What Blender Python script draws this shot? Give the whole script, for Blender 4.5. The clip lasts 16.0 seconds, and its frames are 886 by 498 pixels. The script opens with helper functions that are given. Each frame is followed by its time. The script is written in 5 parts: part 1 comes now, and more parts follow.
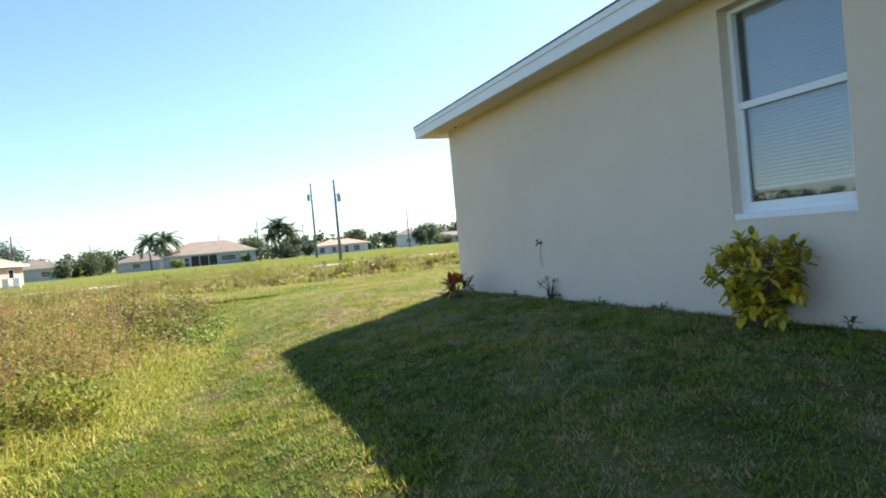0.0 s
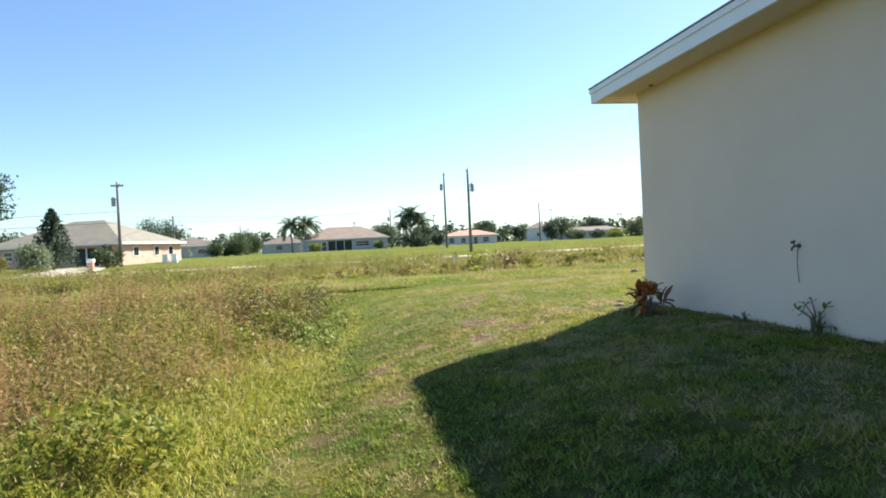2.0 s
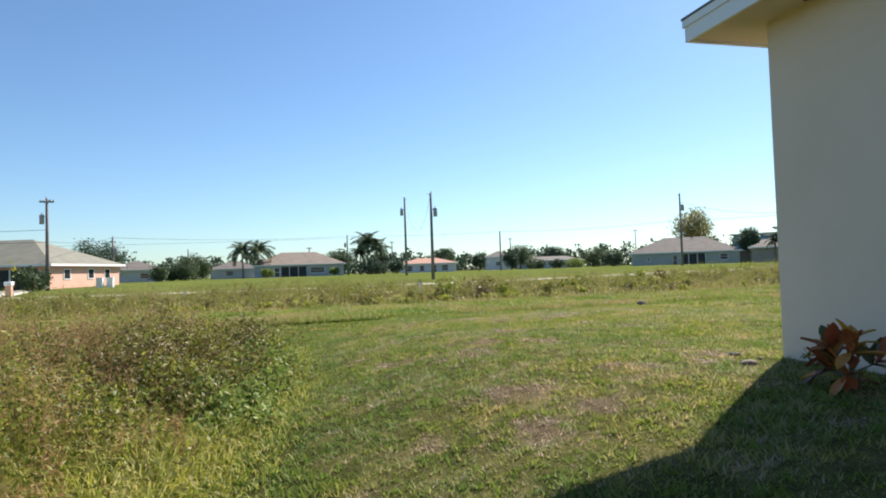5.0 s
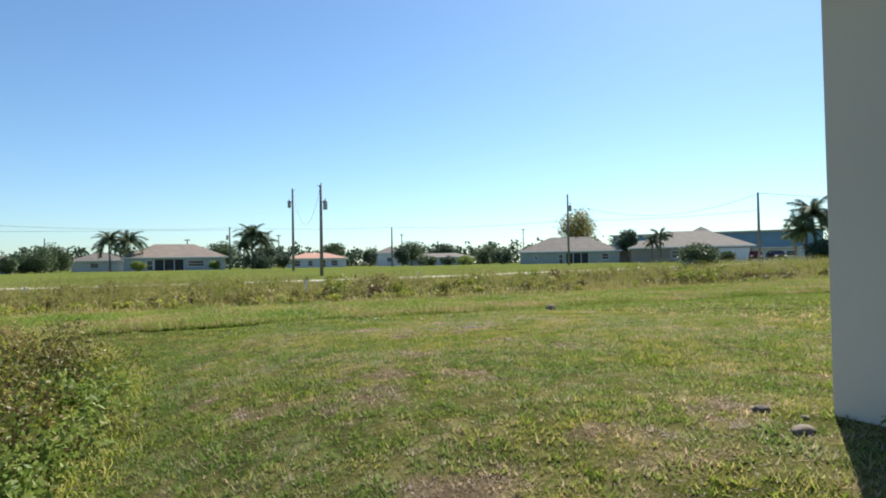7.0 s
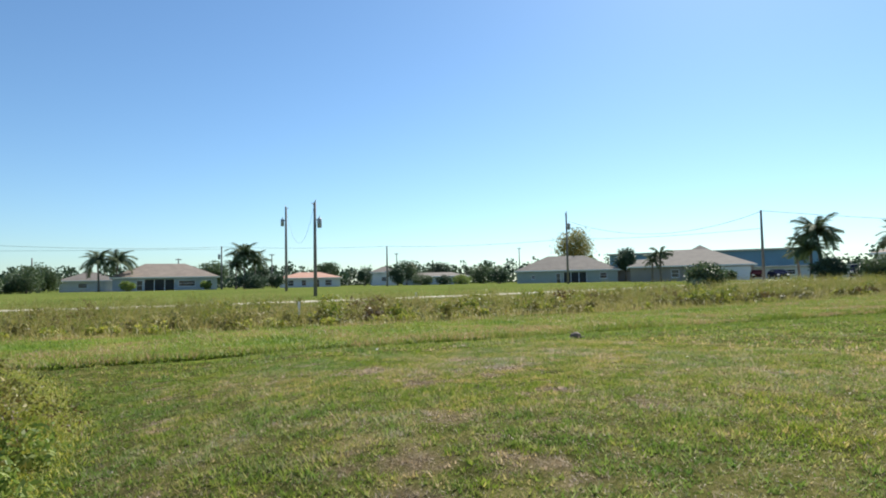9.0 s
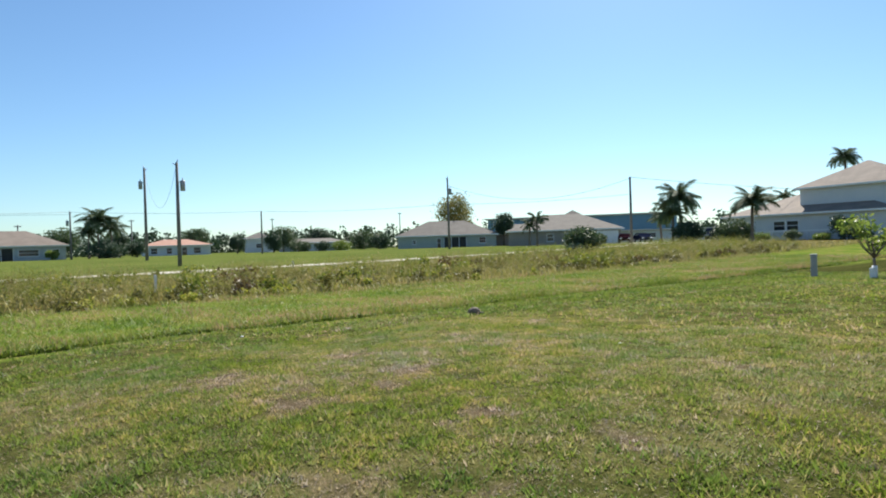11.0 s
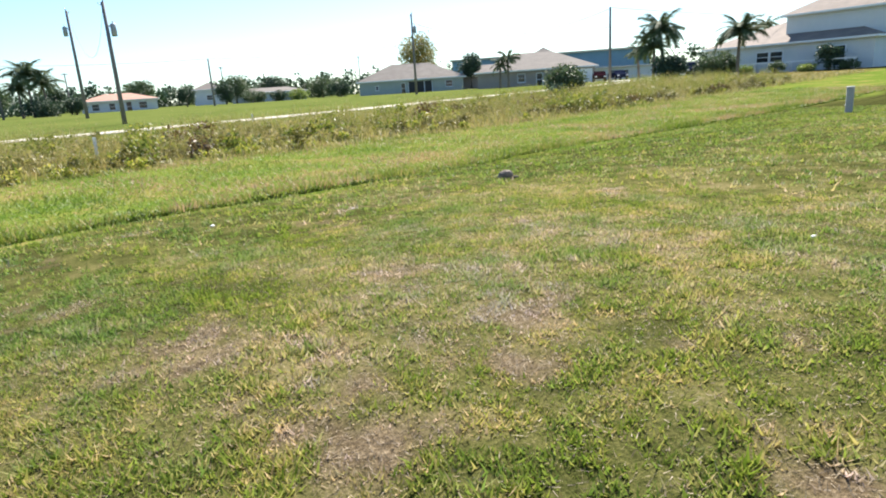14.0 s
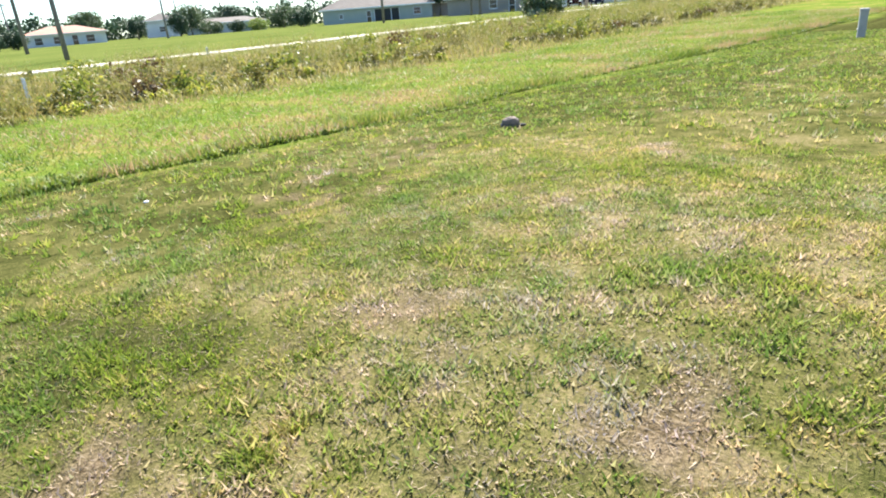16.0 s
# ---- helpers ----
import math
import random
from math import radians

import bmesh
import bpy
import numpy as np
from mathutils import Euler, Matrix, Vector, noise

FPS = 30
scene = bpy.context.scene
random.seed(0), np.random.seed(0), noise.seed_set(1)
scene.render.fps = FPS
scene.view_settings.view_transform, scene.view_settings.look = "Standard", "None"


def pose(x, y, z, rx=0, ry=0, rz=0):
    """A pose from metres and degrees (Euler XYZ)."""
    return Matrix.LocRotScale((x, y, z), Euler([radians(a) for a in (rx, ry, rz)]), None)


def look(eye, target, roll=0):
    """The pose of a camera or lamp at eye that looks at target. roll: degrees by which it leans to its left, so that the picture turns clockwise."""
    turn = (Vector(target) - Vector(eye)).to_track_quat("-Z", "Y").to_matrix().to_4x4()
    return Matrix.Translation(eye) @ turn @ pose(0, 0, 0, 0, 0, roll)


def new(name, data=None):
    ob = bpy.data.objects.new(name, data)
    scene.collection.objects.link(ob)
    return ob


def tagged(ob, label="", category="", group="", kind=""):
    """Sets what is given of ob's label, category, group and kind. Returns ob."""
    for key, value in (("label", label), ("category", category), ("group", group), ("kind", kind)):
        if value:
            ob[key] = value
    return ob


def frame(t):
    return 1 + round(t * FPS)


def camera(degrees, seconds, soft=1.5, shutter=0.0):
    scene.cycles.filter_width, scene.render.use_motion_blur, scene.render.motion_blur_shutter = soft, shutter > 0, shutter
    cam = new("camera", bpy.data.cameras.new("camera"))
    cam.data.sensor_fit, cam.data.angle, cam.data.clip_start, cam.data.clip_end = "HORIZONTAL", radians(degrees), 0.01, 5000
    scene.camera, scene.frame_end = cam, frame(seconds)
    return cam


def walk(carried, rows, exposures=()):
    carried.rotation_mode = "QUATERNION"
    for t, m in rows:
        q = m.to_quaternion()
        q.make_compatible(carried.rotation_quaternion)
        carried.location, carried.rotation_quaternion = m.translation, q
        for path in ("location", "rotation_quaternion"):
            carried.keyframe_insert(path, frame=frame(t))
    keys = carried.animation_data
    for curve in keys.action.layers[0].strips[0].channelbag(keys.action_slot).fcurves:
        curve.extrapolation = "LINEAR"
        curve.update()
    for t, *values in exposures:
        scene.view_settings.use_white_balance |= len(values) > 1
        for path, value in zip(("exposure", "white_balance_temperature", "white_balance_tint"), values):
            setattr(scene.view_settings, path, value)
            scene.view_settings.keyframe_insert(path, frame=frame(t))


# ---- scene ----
cam = camera(70.9, 16.0, soft=1.9)
PATH = [
    (0, (0.283, -1.108, 1.465), (1.062, 0.734, 1.441), -5.2),
    (0.5, (0.369, -0.519, 1.478), (0.972, 1.388, 1.493), -6.4),
    (1, (0.424, 0.009, 1.497), (1.015, 1.92, 1.51), -4.8),
    (1.5, (0.483, 0.598, 1.463), (1.041, 2.518, 1.482), -3.5),
    (2, (0.553, 1.211, 1.502), (0.942, 3.172, 1.483), -2.7),
    (2.5, (0.531, 1.756, 1.507), (0.906, 3.72, 1.464), -3.0),
    (3, (0.578, 2.319, 1.563), (0.927, 4.288, 1.532), -3.2),
    (5.3, (0.86, 4.899, 1.383), (1.425, 6.817, 1.449), -2.6),
    (5.5, (0.923, 5.107, 1.41), (1.524, 7.014, 1.374), -3.7),
    (6, (0.966, 5.595, 1.422), (1.676, 7.465, 1.427), -3.2),
    (6.5, (1.136, 6.071, 1.419), (1.895, 7.921, 1.405), -3.4),
    (7, (1.306, 6.528, 1.477), (2.163, 8.335, 1.522), -1.0),
    (7.5, (1.4, 6.992, 1.507), (2.303, 8.774, 1.585), -1.0),
    (8, (1.577, 7.454, 1.518), (2.421, 9.265, 1.608), -2.8),
    (8.5, (1.668, 7.907, 1.536), (2.512, 9.717, 1.643), -0.7),
    (9, (1.76, 8.305, 1.542), (2.634, 10.101, 1.648), -1.1),
    (9.5, (1.953, 8.722, 1.563), (2.906, 10.48, 1.577), -1.1),
    (10, (2.049, 9.151, 1.577), (3.016, 10.901, 1.521), -0.5),
    (10.2, (2.138, 9.295, 1.597), (3.241, 10.963, 1.565), -1.6),
    (12.3, (2.932, 11.166, 1.659), (4.206, 12.708, 1.65), -0.8),
    (12.5, (2.931, 11.346, 1.646), (4.231, 12.866, 1.643), -0.2),
    (13, (3.06, 11.755, 1.639), (4.304, 13.317, 1.527), -0.6),
    (13.5, (3.271, 12.173, 1.652), (4.494, 13.705, 1.259), -2.0),
    (14, (3.402, 12.587, 1.691), (4.635, 14.079, 1.187), -3.7),
    (14.5, (3.637, 12.971, 1.689), (4.867, 14.445, 1.131), -3.7),
    (15, (3.801, 13.377, 1.68), (5.036, 14.826, 1.066), -4.1),
    (15.5, (3.993, 13.719, 1.673), (5.261, 15.117, 1.012), -5.3),
    (16, (4.24, 13.995, 1.698), (5.486, 15.388, 0.987), -4.5),
]
walk(cam, [(t, look(eye, target, roll)) for t, eye, target, roll in PATH],
     exposures=((0.0, 1.76, 7000, 16), (1.0, 1.68, 6950, 16), (2.5, 1.46, 6750, 14), (4.0, 1.18, 6600, 13), (5.5, 0.98, 6600, 12), (7.0, 0.94, 6500, 10), (9.0, 0.88, 6450, 8),
                (12.5, 0.90, 6500, 10), (13.1, 1.02, 6500, 11), (14.0, 1.5, 6550, 12), (15.0, 1.83, 6500, 12), (16.0, 1.9, 6450, 12)))

# ---------------------------------------------------------------- world, sun
SUN_DIR = Vector((2.94, 2.18, 3.28)).normalized()
world = bpy.data.worlds.new("world")
scene.world = world
world.use_nodes = True
wn = world.node_tree
sky = wn.nodes.new("ShaderNodeTexSky")
sky.sky_type = "NISHITA"
sky.sun_disc = False
sky.sun_elevation = math.asin(SUN_DIR.z)
sky.sun_rotation = math.atan2(SUN_DIR.x, SUN_DIR.y)
sky.air_density, sky.dust_density, sky.ozone_density = 1.0, 0.3, 1.3
tint = wn.nodes.new("ShaderNodeMix")
tint.data_type, tint.blend_type = "RGBA", "MULTIPLY"
tint.inputs[0].default_value, tint.inputs[7].default_value = 1.0, (0.745, 0.96, 1.135, 1)
wn.links.new(sky.outputs[0], tint.inputs[6])
wn.links.new(tint.outputs[2], wn.nodes["Background"].inputs[0])
wn.nodes["Background"].inputs[1].default_value = 0.066
sun = new("sun", bpy.data.lights.new("sun", "SUN"))
sun.data.energy, sun.data.angle, sun.data.color = 5.0, radians(0.53), (1.0, 0.94, 0.84)
sun.matrix_world = look(SUN_DIR * 60, (0, 0, 0))

# ---------------------------------------------------------------- numbers and small helpers
rng = np.random.default_rng(7)
LATTICE = rng.random((256, 256))
UP = Vector((0, 0, 1))


def vnoise(x, y, size, shift=0.0):
    """Smooth noise from 0 to 1 with cells of that size."""
    x, y = np.asarray(x, float) / size + shift * 7.3 + 500, np.asarray(y, float) / size + shift * 3.1 + 500
    i, j = np.floor(x).astype(int), np.floor(y).astype(int)
    u, v = x - i, y - j
    u, v = u * u * (3 - 2 * u), v * v * (3 - 2 * v)
    a, b, c, d = (LATTICE[(i + p) % 256, (j + q) % 256] for p, q in ((0, 0), (1, 0), (0, 1), (1, 1)))
    return (a * (1 - u) + b * u) * (1 - v) + (c * (1 - u) + d * u) * v


def smooth(a, b, x):
    s = np.clip((np.asarray(x, float) - a) / (b - a), 0, 1)
    return s * s * (3 - 2 * s)


def gz(x, y):
    """Height of the ground: the mound on which the house stands, and the rise towards the far plots."""
    x, y = np.asarray(x, float), np.asarray(y, float)
    u, v = np.maximum(0, 4.75 - x) / 4.3, np.maximum(0, y - 8.75) / 14.0
    mound = 0.59 * np.maximum(0, 1 - np.hypot(u, v) ** 2.1) * (1 - smooth(17, 34, x))
    rise = 0.95 * smooth(20, 90, np.hypot(x - 5, y - 10))
    near = np.exp(-((x - 5) ** 2 + (y - 12) ** 2) / 900)
    rough = (vnoise(x, y, 1.7, 1) - 0.5) * 0.05 * near * smooth(0.2, 1.5, np.hypot(np.maximum(0, 4.75 - x), np.maximum(0, y - 8.75)))
    return mound + rise + rough


def g(x, y):
    return float(gz(x, y))


BARE_SPOTS = ((2.65, 10.95, 0.3), (2.9, 11.2, 0.2), (2.5, 9.1, 0.34), (2.33, 8.14, 0.32), (2.87, 8.27, 0.28), (3.6, 11.5, 0.2), (4.4, 9.1, 0.34), (1.68, 12.45, 0.3), (2.1, 11.6, 0.26),
              (3.1, 11.72, 0.36), (3.7, 11.78, 0.26), (3.96, 12.5, 0.26), (3.75, 11.2, 0.32), (5.14, 13.1, 0.28), (5.4, 12.1, 0.24), (4.28, 15.5, 0.34), (4.5, 14.65, 0.34), (4.4, 14.2, 0.28),
              (5.1, 14.9, 0.18), (5.78, 14.76, 0.34), (5.2, 14.35, 0.28), (4.45, 16.0, 0.24), (1.02, 5.65, 0.16), (1.1, 6.5, 0.2))


def bare(x, y):
    """Share of open soil in the mown lawn."""
    b = smooth(0.68, 0.9, 0.5 * vnoise(x, y, 0.8, 2) + 0.5 * vnoise(x, y, 0.17, 3)) * 0.7
    for px, py, r in BARE_SPOTS:
        d = np.hypot(np.asarray(x) - px, np.asarray(y) - py) / r
        b = np.maximum(b, np.clip(0.85 - 0.85 * d + 2.4 * (0.6 * vnoise(x, y, 0.17, 5) + 0.4 * vnoise(x, y, 0.07, 4) - 0.5), 0, 0.95))
    return b * smooth(24, 20, y)


def dry(x, y):
    """How straw-coloured the grass is."""
    big = 0.14 * vnoise(x, y, 2.6, 8) + 0.20 * vnoise(x, y, 0.9, 9) + 0.30 * vnoise(x, y, 0.3, 10) + 0.36 * vnoise(x, y, 0.11, 11)
    worn = np.exp(-((np.asarray(x) - 6.6) ** 2 + (np.asarray(y) - 15.2) ** 2) / 0.9) + 0.7 * np.exp(-((np.asarray(x) - 4.4) ** 2 + (np.asarray(y) - 15.3) ** 2) / 0.3)
    lush_spot = np.exp(-((np.asarray(x) - 5.0) ** 2 + (np.asarray(y) - 16.6) ** 2) / 0.35)
    calm = 0.08 * smooth(3, 9, x) * smooth(8, 14, y) - 0.22 * smooth(2.5, 0.5, x) * smooth(22, 12, y) - 0.16 * smooth(16.0, 20.5, y) - 0.14 * smooth(8.5, 14, x)
    return np.clip((big - 0.27) * 1.05 + 0.3 * worn * vnoise(x, y, 0.25, 12) - 0.22 * lush_spot + calm, 0, 1)


def lush(x, y):
    """How blue-green the grass is, against yellow-green."""
    return np.clip(0.5 + 1.5 * (0.5 * vnoise(x, y, 0.7, 17) + 0.5 * vnoise(x, y, 0.2, 18) - 0.52), 0, 1)


# ---------------------------------------------------------------- materials
def material(name):
    m = bpy.data.materials.new(name)
    m.use_nodes = True
    return m, m.node_tree, m.node_tree.nodes["Principled BSDF"]


def ramp(nt, fac, stops):
    n = nt.nodes.new("ShaderNodeValToRGB")
    while len(n.color_ramp.elements) < len(stops):
        n.color_ramp.elements.new(0.5)
    for e, (p, c) in zip(n.color_ramp.elements, stops):
        e.position, e.color = p, (*c, 1)
    nt.links.new(fac, n.inputs[0])
    return n.outputs[0]


def noise_tex(nt, scale, detail=4.0, rough=0.6, stretch=None):
    n = nt.nodes.new("ShaderNodeTexNoise")
    n.inputs["Scale"].default_value, n.inputs["Detail"].default_value, n.inputs["Roughness"].default_value = scale, detail, rough
    where = nt.nodes.new("ShaderNodeNewGeometry").outputs["Position"]
    if stretch:
        mp = nt.nodes.new("ShaderNodeMapping")
        mp.inputs["Scale"].default_value = stretch
        nt.links.new(where, mp.inputs[0])
        where = mp.outputs[0]
    nt.links.new(where, n.inputs["Vector"])
    return n.outputs["Fac"]


def mixed(nt, fac, a, b, kind="MIX"):
    n = nt.nodes.new("ShaderNodeMix")
    n.data_type, n.blend_type = "RGBA", kind
    for s, v in ((n.inputs[0], fac), (n.inputs[6], a), (n.inputs[7], b)):
        if isinstance(v, (int, float)):
            s.default_value = v
        elif isinstance(v, tuple):
            s.default_value = (*v, 1)
        else:
            nt.links.new(v, s)
    return n.outputs[2]


def maths(nt, op, a, b=0.0):
    n = nt.nodes.new("ShaderNodeMath")
    n.operation = op
    for s, v in zip(n.inputs, (a, b)):
        if isinstance(v, (int, float)):
            s.default_value = v
        else:
            nt.links.new(v, s)
    return n.outputs[0]


def bump(nt, bsdf, height, strength, distance):
    n = nt.nodes.new("ShaderNodeBump")
    n.inputs["Strength"].default_value, n.inputs["Distance"].default_value = strength, distance
    nt.links.new(height, n.inputs["Height"])
    nt.links.new(n.outputs[0], bsdf.inputs["Normal"])


def surface(name, a, b, scale=3.0, fine=60.0, rough=0.8, relief=0.2, depth=0.01, metal=0.0, spread=(0.3, 0.7)):
    """A weathered surface between two colours, with stains and grain."""
    m, nt, p = material(name)
    big, small = noise_tex(nt, scale, 5), noise_tex(nt, fine, 3)
    fac = maths(nt, "ADD", maths(nt, "MULTIPLY", big, 0.7), maths(nt, "MULTIPLY", small, 0.3))
    nt.links.new(ramp(nt, fac, ((spread[0], a), (spread[1], b))), p.inputs["Base Color"])
    p.inputs["Roughness"].default_value, p.inputs["Metallic"].default_value = rough, metal
    if relief:
        bump(nt, p, small, relief, depth)
    return m


def leafy(name, stops, glow=0.35, rough=0.55, patch=0.6, dry_attr=False, own=0.55):
    """Leaves and blades: colours vary from piece to piece and in patches; light passes through them."""
    m, nt, p = material(name)
    geo = nt.nodes.new("ShaderNodeNewGeometry")
    fac = maths(nt, "ADD", maths(nt, "MULTIPLY", geo.outputs["Random Per Island"], own), maths(nt, "MULTIPLY", noise_tex(nt, patch, 3), 1.05 - own))
    if dry_attr:
        at = nt.nodes.new("ShaderNodeAttribute")
        at.attribute_name = "dry"
        fac = maths(nt, "ADD", maths(nt, "MULTIPLY", at.outputs["Fac"], 0.68), maths(nt, "MULTIPLY", geo.outputs["Random Per Island"], 0.32))
    col = ramp(nt, fac, stops)
    if dry_attr:
        hue = nt.nodes.new("ShaderNodeAttribute")
        hue.attribute_name = "lush"
        col = mixed(nt, 1.0, col, ramp(nt, hue.outputs["Fac"], ((0.1, (1.06, 1.00, 0.8)), (0.5, (0.98, 0.96, 1.05)), (0.95, (0.80, 0.91, 1.15)))), "MULTIPLY")
    nt.links.new(col, p.inputs["Base Color"])
    p.inputs["Roughness"].default_value = rough
    p.inputs["Specular IOR Level"].default_value = 0.3
    tr = nt.nodes.new("ShaderNodeBsdfTranslucent")
    nt.links.new(col, tr.inputs[0])
    mx = nt.nodes.new("ShaderNodeMixShader")
    mx.inputs[0].default_value = glow
    out = nt.nodes["Material Output"]
    nt.links.new(p.outputs[0], mx.inputs[1])
    nt.links.new(tr.outputs[0], mx.inputs[2])
    nt.links.new(mx.outputs[0], out.inputs[0])
    return m


def ground_material():
    m, nt, p = material("ground")
    geo = nt.nodes.new("ShaderNodeNewGeometry")
    sep = nt.nodes.new("ShaderNodeSeparateXYZ")
    nt.links.new(geo.outputs["Position"], sep.inputs[0])
    at = {}
    for key in ("dry", "bare"):
        n = nt.nodes.new("ShaderNodeAttribute")
        n.attribute_name = key
        at[key] = n.outputs["Fac"]
    wobble = maths(nt, "MULTIPLY", maths(nt, "SUBTRACT", noise_tex(nt, 0.25, 4), 0.5), 5.0)
    y = maths(nt, "ADD", sep.outputs["Y"], wobble)
    grain, clump = noise_tex(nt, 55, 4, 0.7), noise_tex(nt, 7, 5, 0.65)
    tone = maths(nt, "ADD", maths(nt, "MULTIPLY", at["dry"], 0.42), maths(nt, "MULTIPLY", maths(nt, "ADD", maths(nt, "MULTIPLY", grain, 0.65), maths(nt, "MULTIPLY", noise_tex(nt, 19, 4, 0.7), 0.5)), 0.68))
    lawn = ramp(nt, tone, ((0.30, (0.022, 0.024, 0.008)), (0.43, (0.060, 0.066, 0.020)), (0.55, (0.125, 0.120, 0.042)), (0.72, (0.25, 0.20, 0.11))))
    soil = ramp(nt, maths(nt, "ADD", maths(nt, "MULTIPLY", grain, 0.6), maths(nt, "MULTIPLY", clump, 0.4)), ((0.36, (0.05, 0.036, 0.021)), (0.5, (0.13, 0.097, 0.060)), (0.66, (0.26, 0.205, 0.135))))
    lawn = mixed(nt, at["bare"], lawn, soil)
    rank = ramp(nt, maths(nt, "ADD", maths(nt, "MULTIPLY", clump, 0.5), maths(nt, "MULTIPLY", noise_tex(nt, 0.5, 4), 0.5)),
                ((0.40, (0.075, 0.13, 0.02)), (0.52, (0.13, 0.18, 0.03)), (0.59, (0.22, 0.19, 0.06)), (0.67, (0.30, 0.20, 0.12))))
    weeds = ramp(nt, clump, ((0.3, (0.08, 0.075, 0.02)), (0.7, (0.21, 0.16, 0.06))))
    plots = ramp(nt, maths(nt, "ADD", maths(nt, "MULTIPLY", clump, 0.4), maths(nt, "MULTIPLY", noise_tex(nt, 0.12, 4), 0.6)),
                 ((0.3, (0.070, 0.105, 0.024)), (0.7, (0.150, 0.168, 0.048))))

    def step(a, b):
        mr = nt.nodes.new("ShaderNodeMapRange")
        mr.inputs[1].default_value, mr.inputs[2].default_value = a, b
        nt.links.new(y, mr.inputs[0])
        return mr.outputs[0]

    col = mixed(nt, step(22.2, 22.9), lawn, rank)
    col = mixed(nt, step(30.5, 33), col, weeds)
    col = mixed(nt, step(45, 49), col, plots)
    nt.links.new(col, p.inputs["Base Color"])
    p.inputs["Roughness"].default_value = 0.95
    p.inputs["Specular IOR Level"].default_value = 0.0
    bump(nt, p, maths(nt, "ADD", grain, clump), 0.6, 0.03)
    return m


M_GROUND = ground_material()
M_LAWN = leafy("lawn_blades", ((0.05, (0.120, 0.195, 0.028)), (0.28, (0.195, 0.265, 0.045)), (0.46, (0.34, 0.325, 0.110)), (0.64, (0.45, 0.36, 0.21)), (0.90, (0.58, 0.46, 0.36))), 0.5, rough=0.5, dry_attr=True)
M_THATCH = leafy("dead_thatch", ((0.1, (0.07, 0.048, 0.03)), (0.4, (0.18, 0.135, 0.085)), (0.7, (0.33, 0.255, 0.15)), (0.95, (0.50, 0.41, 0.27))), 0.3, patch=2.0, own=0.8)
M_EDGE = leafy("mown_edge_grass", ((0.15, (0.08, 0.15, 0.018)), (0.5, (0.17, 0.25, 0.03)), (0.9, (0.34, 0.37, 0.08))), 0.45, patch=1.2)
M_RANK = leafy("rank_grass", ((0.32, (0.085, 0.155, 0.02)), (0.47, (0.17, 0.23, 0.03)), (0.55, (0.29, 0.27, 0.07)), (0.63, (0.40, 0.27, 0.16))), 0.4, patch=0.3, own=0.22)
M_TANGRASS = leafy("tan_grass", ((0.2, (0.10, 0.13, 0.03)), (0.42, (0.21, 0.21, 0.055)), (0.62, (0.32, 0.28, 0.10)), (0.85, (0.44, 0.38, 0.20))), 0.4, patch=0.4, own=0.35)
M_DROOP = leafy("drooping_grass", ((0.1, (0.09, 0.16, 0.02)), (0.4, (0.22, 0.28, 0.035)), (0.65, (0.42, 0.39, 0.06)), (0.9, (0.58, 0.52, 0.25))), 0.45, patch=0.7)
M_SEED = leafy("seed_heads", ((0.15, (0.15, 0.08, 0.038)), (0.45, (0.30, 0.18, 0.08)), (0.65, (0.40, 0.28, 0.12)), (0.9, (0.52, 0.42, 0.20))), 0.45, patch=1.3, own=0.35)
M_WEEDLEAF = leafy("weed_leaves", ((0.1, (0.05, 0.085, 0.015)), (0.5, (0.15, 0.19, 0.03)), (0.85, (0.38, 0.34, 0.06))), 0.45, patch=1.3, own=0.4)
M_BROWNLEAF = leafy("brown_weeds", ((0.1, (0.045, 0.028, 0.015)), (0.5, (0.12, 0.08, 0.032)), (0.9, (0.23, 0.16, 0.06))), 0.3, patch=0.6)
M_OLIVE = leafy("olive_weeds", ((0.1, (0.045, 0.048, 0.012)), (0.5, (0.13, 0.125, 0.028)), (0.9, (0.30, 0.24, 0.06))), 0.25, patch=1.3, own=0.35)
# Distance haze is put into the tree and palm greens: greyer and bluer.
M_TREE = leafy("tree_leaves", ((0.15, (0.042, 0.078, 0.036)), (0.5, (0.080, 0.122, 0.056)), (0.9, (0.145, 0.185, 0.085))), 0.25, patch=0.5)
M_TREE_DARK = leafy("dark_tree_leaves", ((0.15, (0.030, 0.058, 0.034)), (0.5, (0.052, 0.090, 0.050)), (0.9, (0.088, 0.130, 0.068))), 0.2, patch=0.5)
M_TREE_AUTUMN = leafy("yellowing_leaves", ((0.15, (0.091, 0.130, 0.037)), (0.5, (0.195, 0.195, 0.052)), (0.9, (0.390, 0.273, 0.090))), 0.35, patch=0.5)
M_LIGHTLEAF = leafy("light_leaves", ((0.15, (0.10, 0.17, 0.03)), (0.5, (0.18, 0.25, 0.05)), (0.9, (0.30, 0.34, 0.09))), 0.4, patch=1.5)
M_SILVER = leafy("silvery_leaves", ((0.15, (0.070, 0.112, 0.056)), (0.5, (0.154, 0.210, 0.113)), (0.9, (0.308, 0.364, 0.241))), 0.25, patch=0.8)
M_FROND = leafy("palm_fronds", ((0.15, (0.048, 0.085, 0.036)), (0.5, (0.090, 0.130, 0.058)), (0.9, (0.170, 0.200, 0.090))), 0.25, 0.75, patch=0.7)
M_BARK = surface("bark", (0.10, 0.08, 0.06), (0.24, 0.20, 0.16), 4, 40, 0.9, 0.6, 0.02)
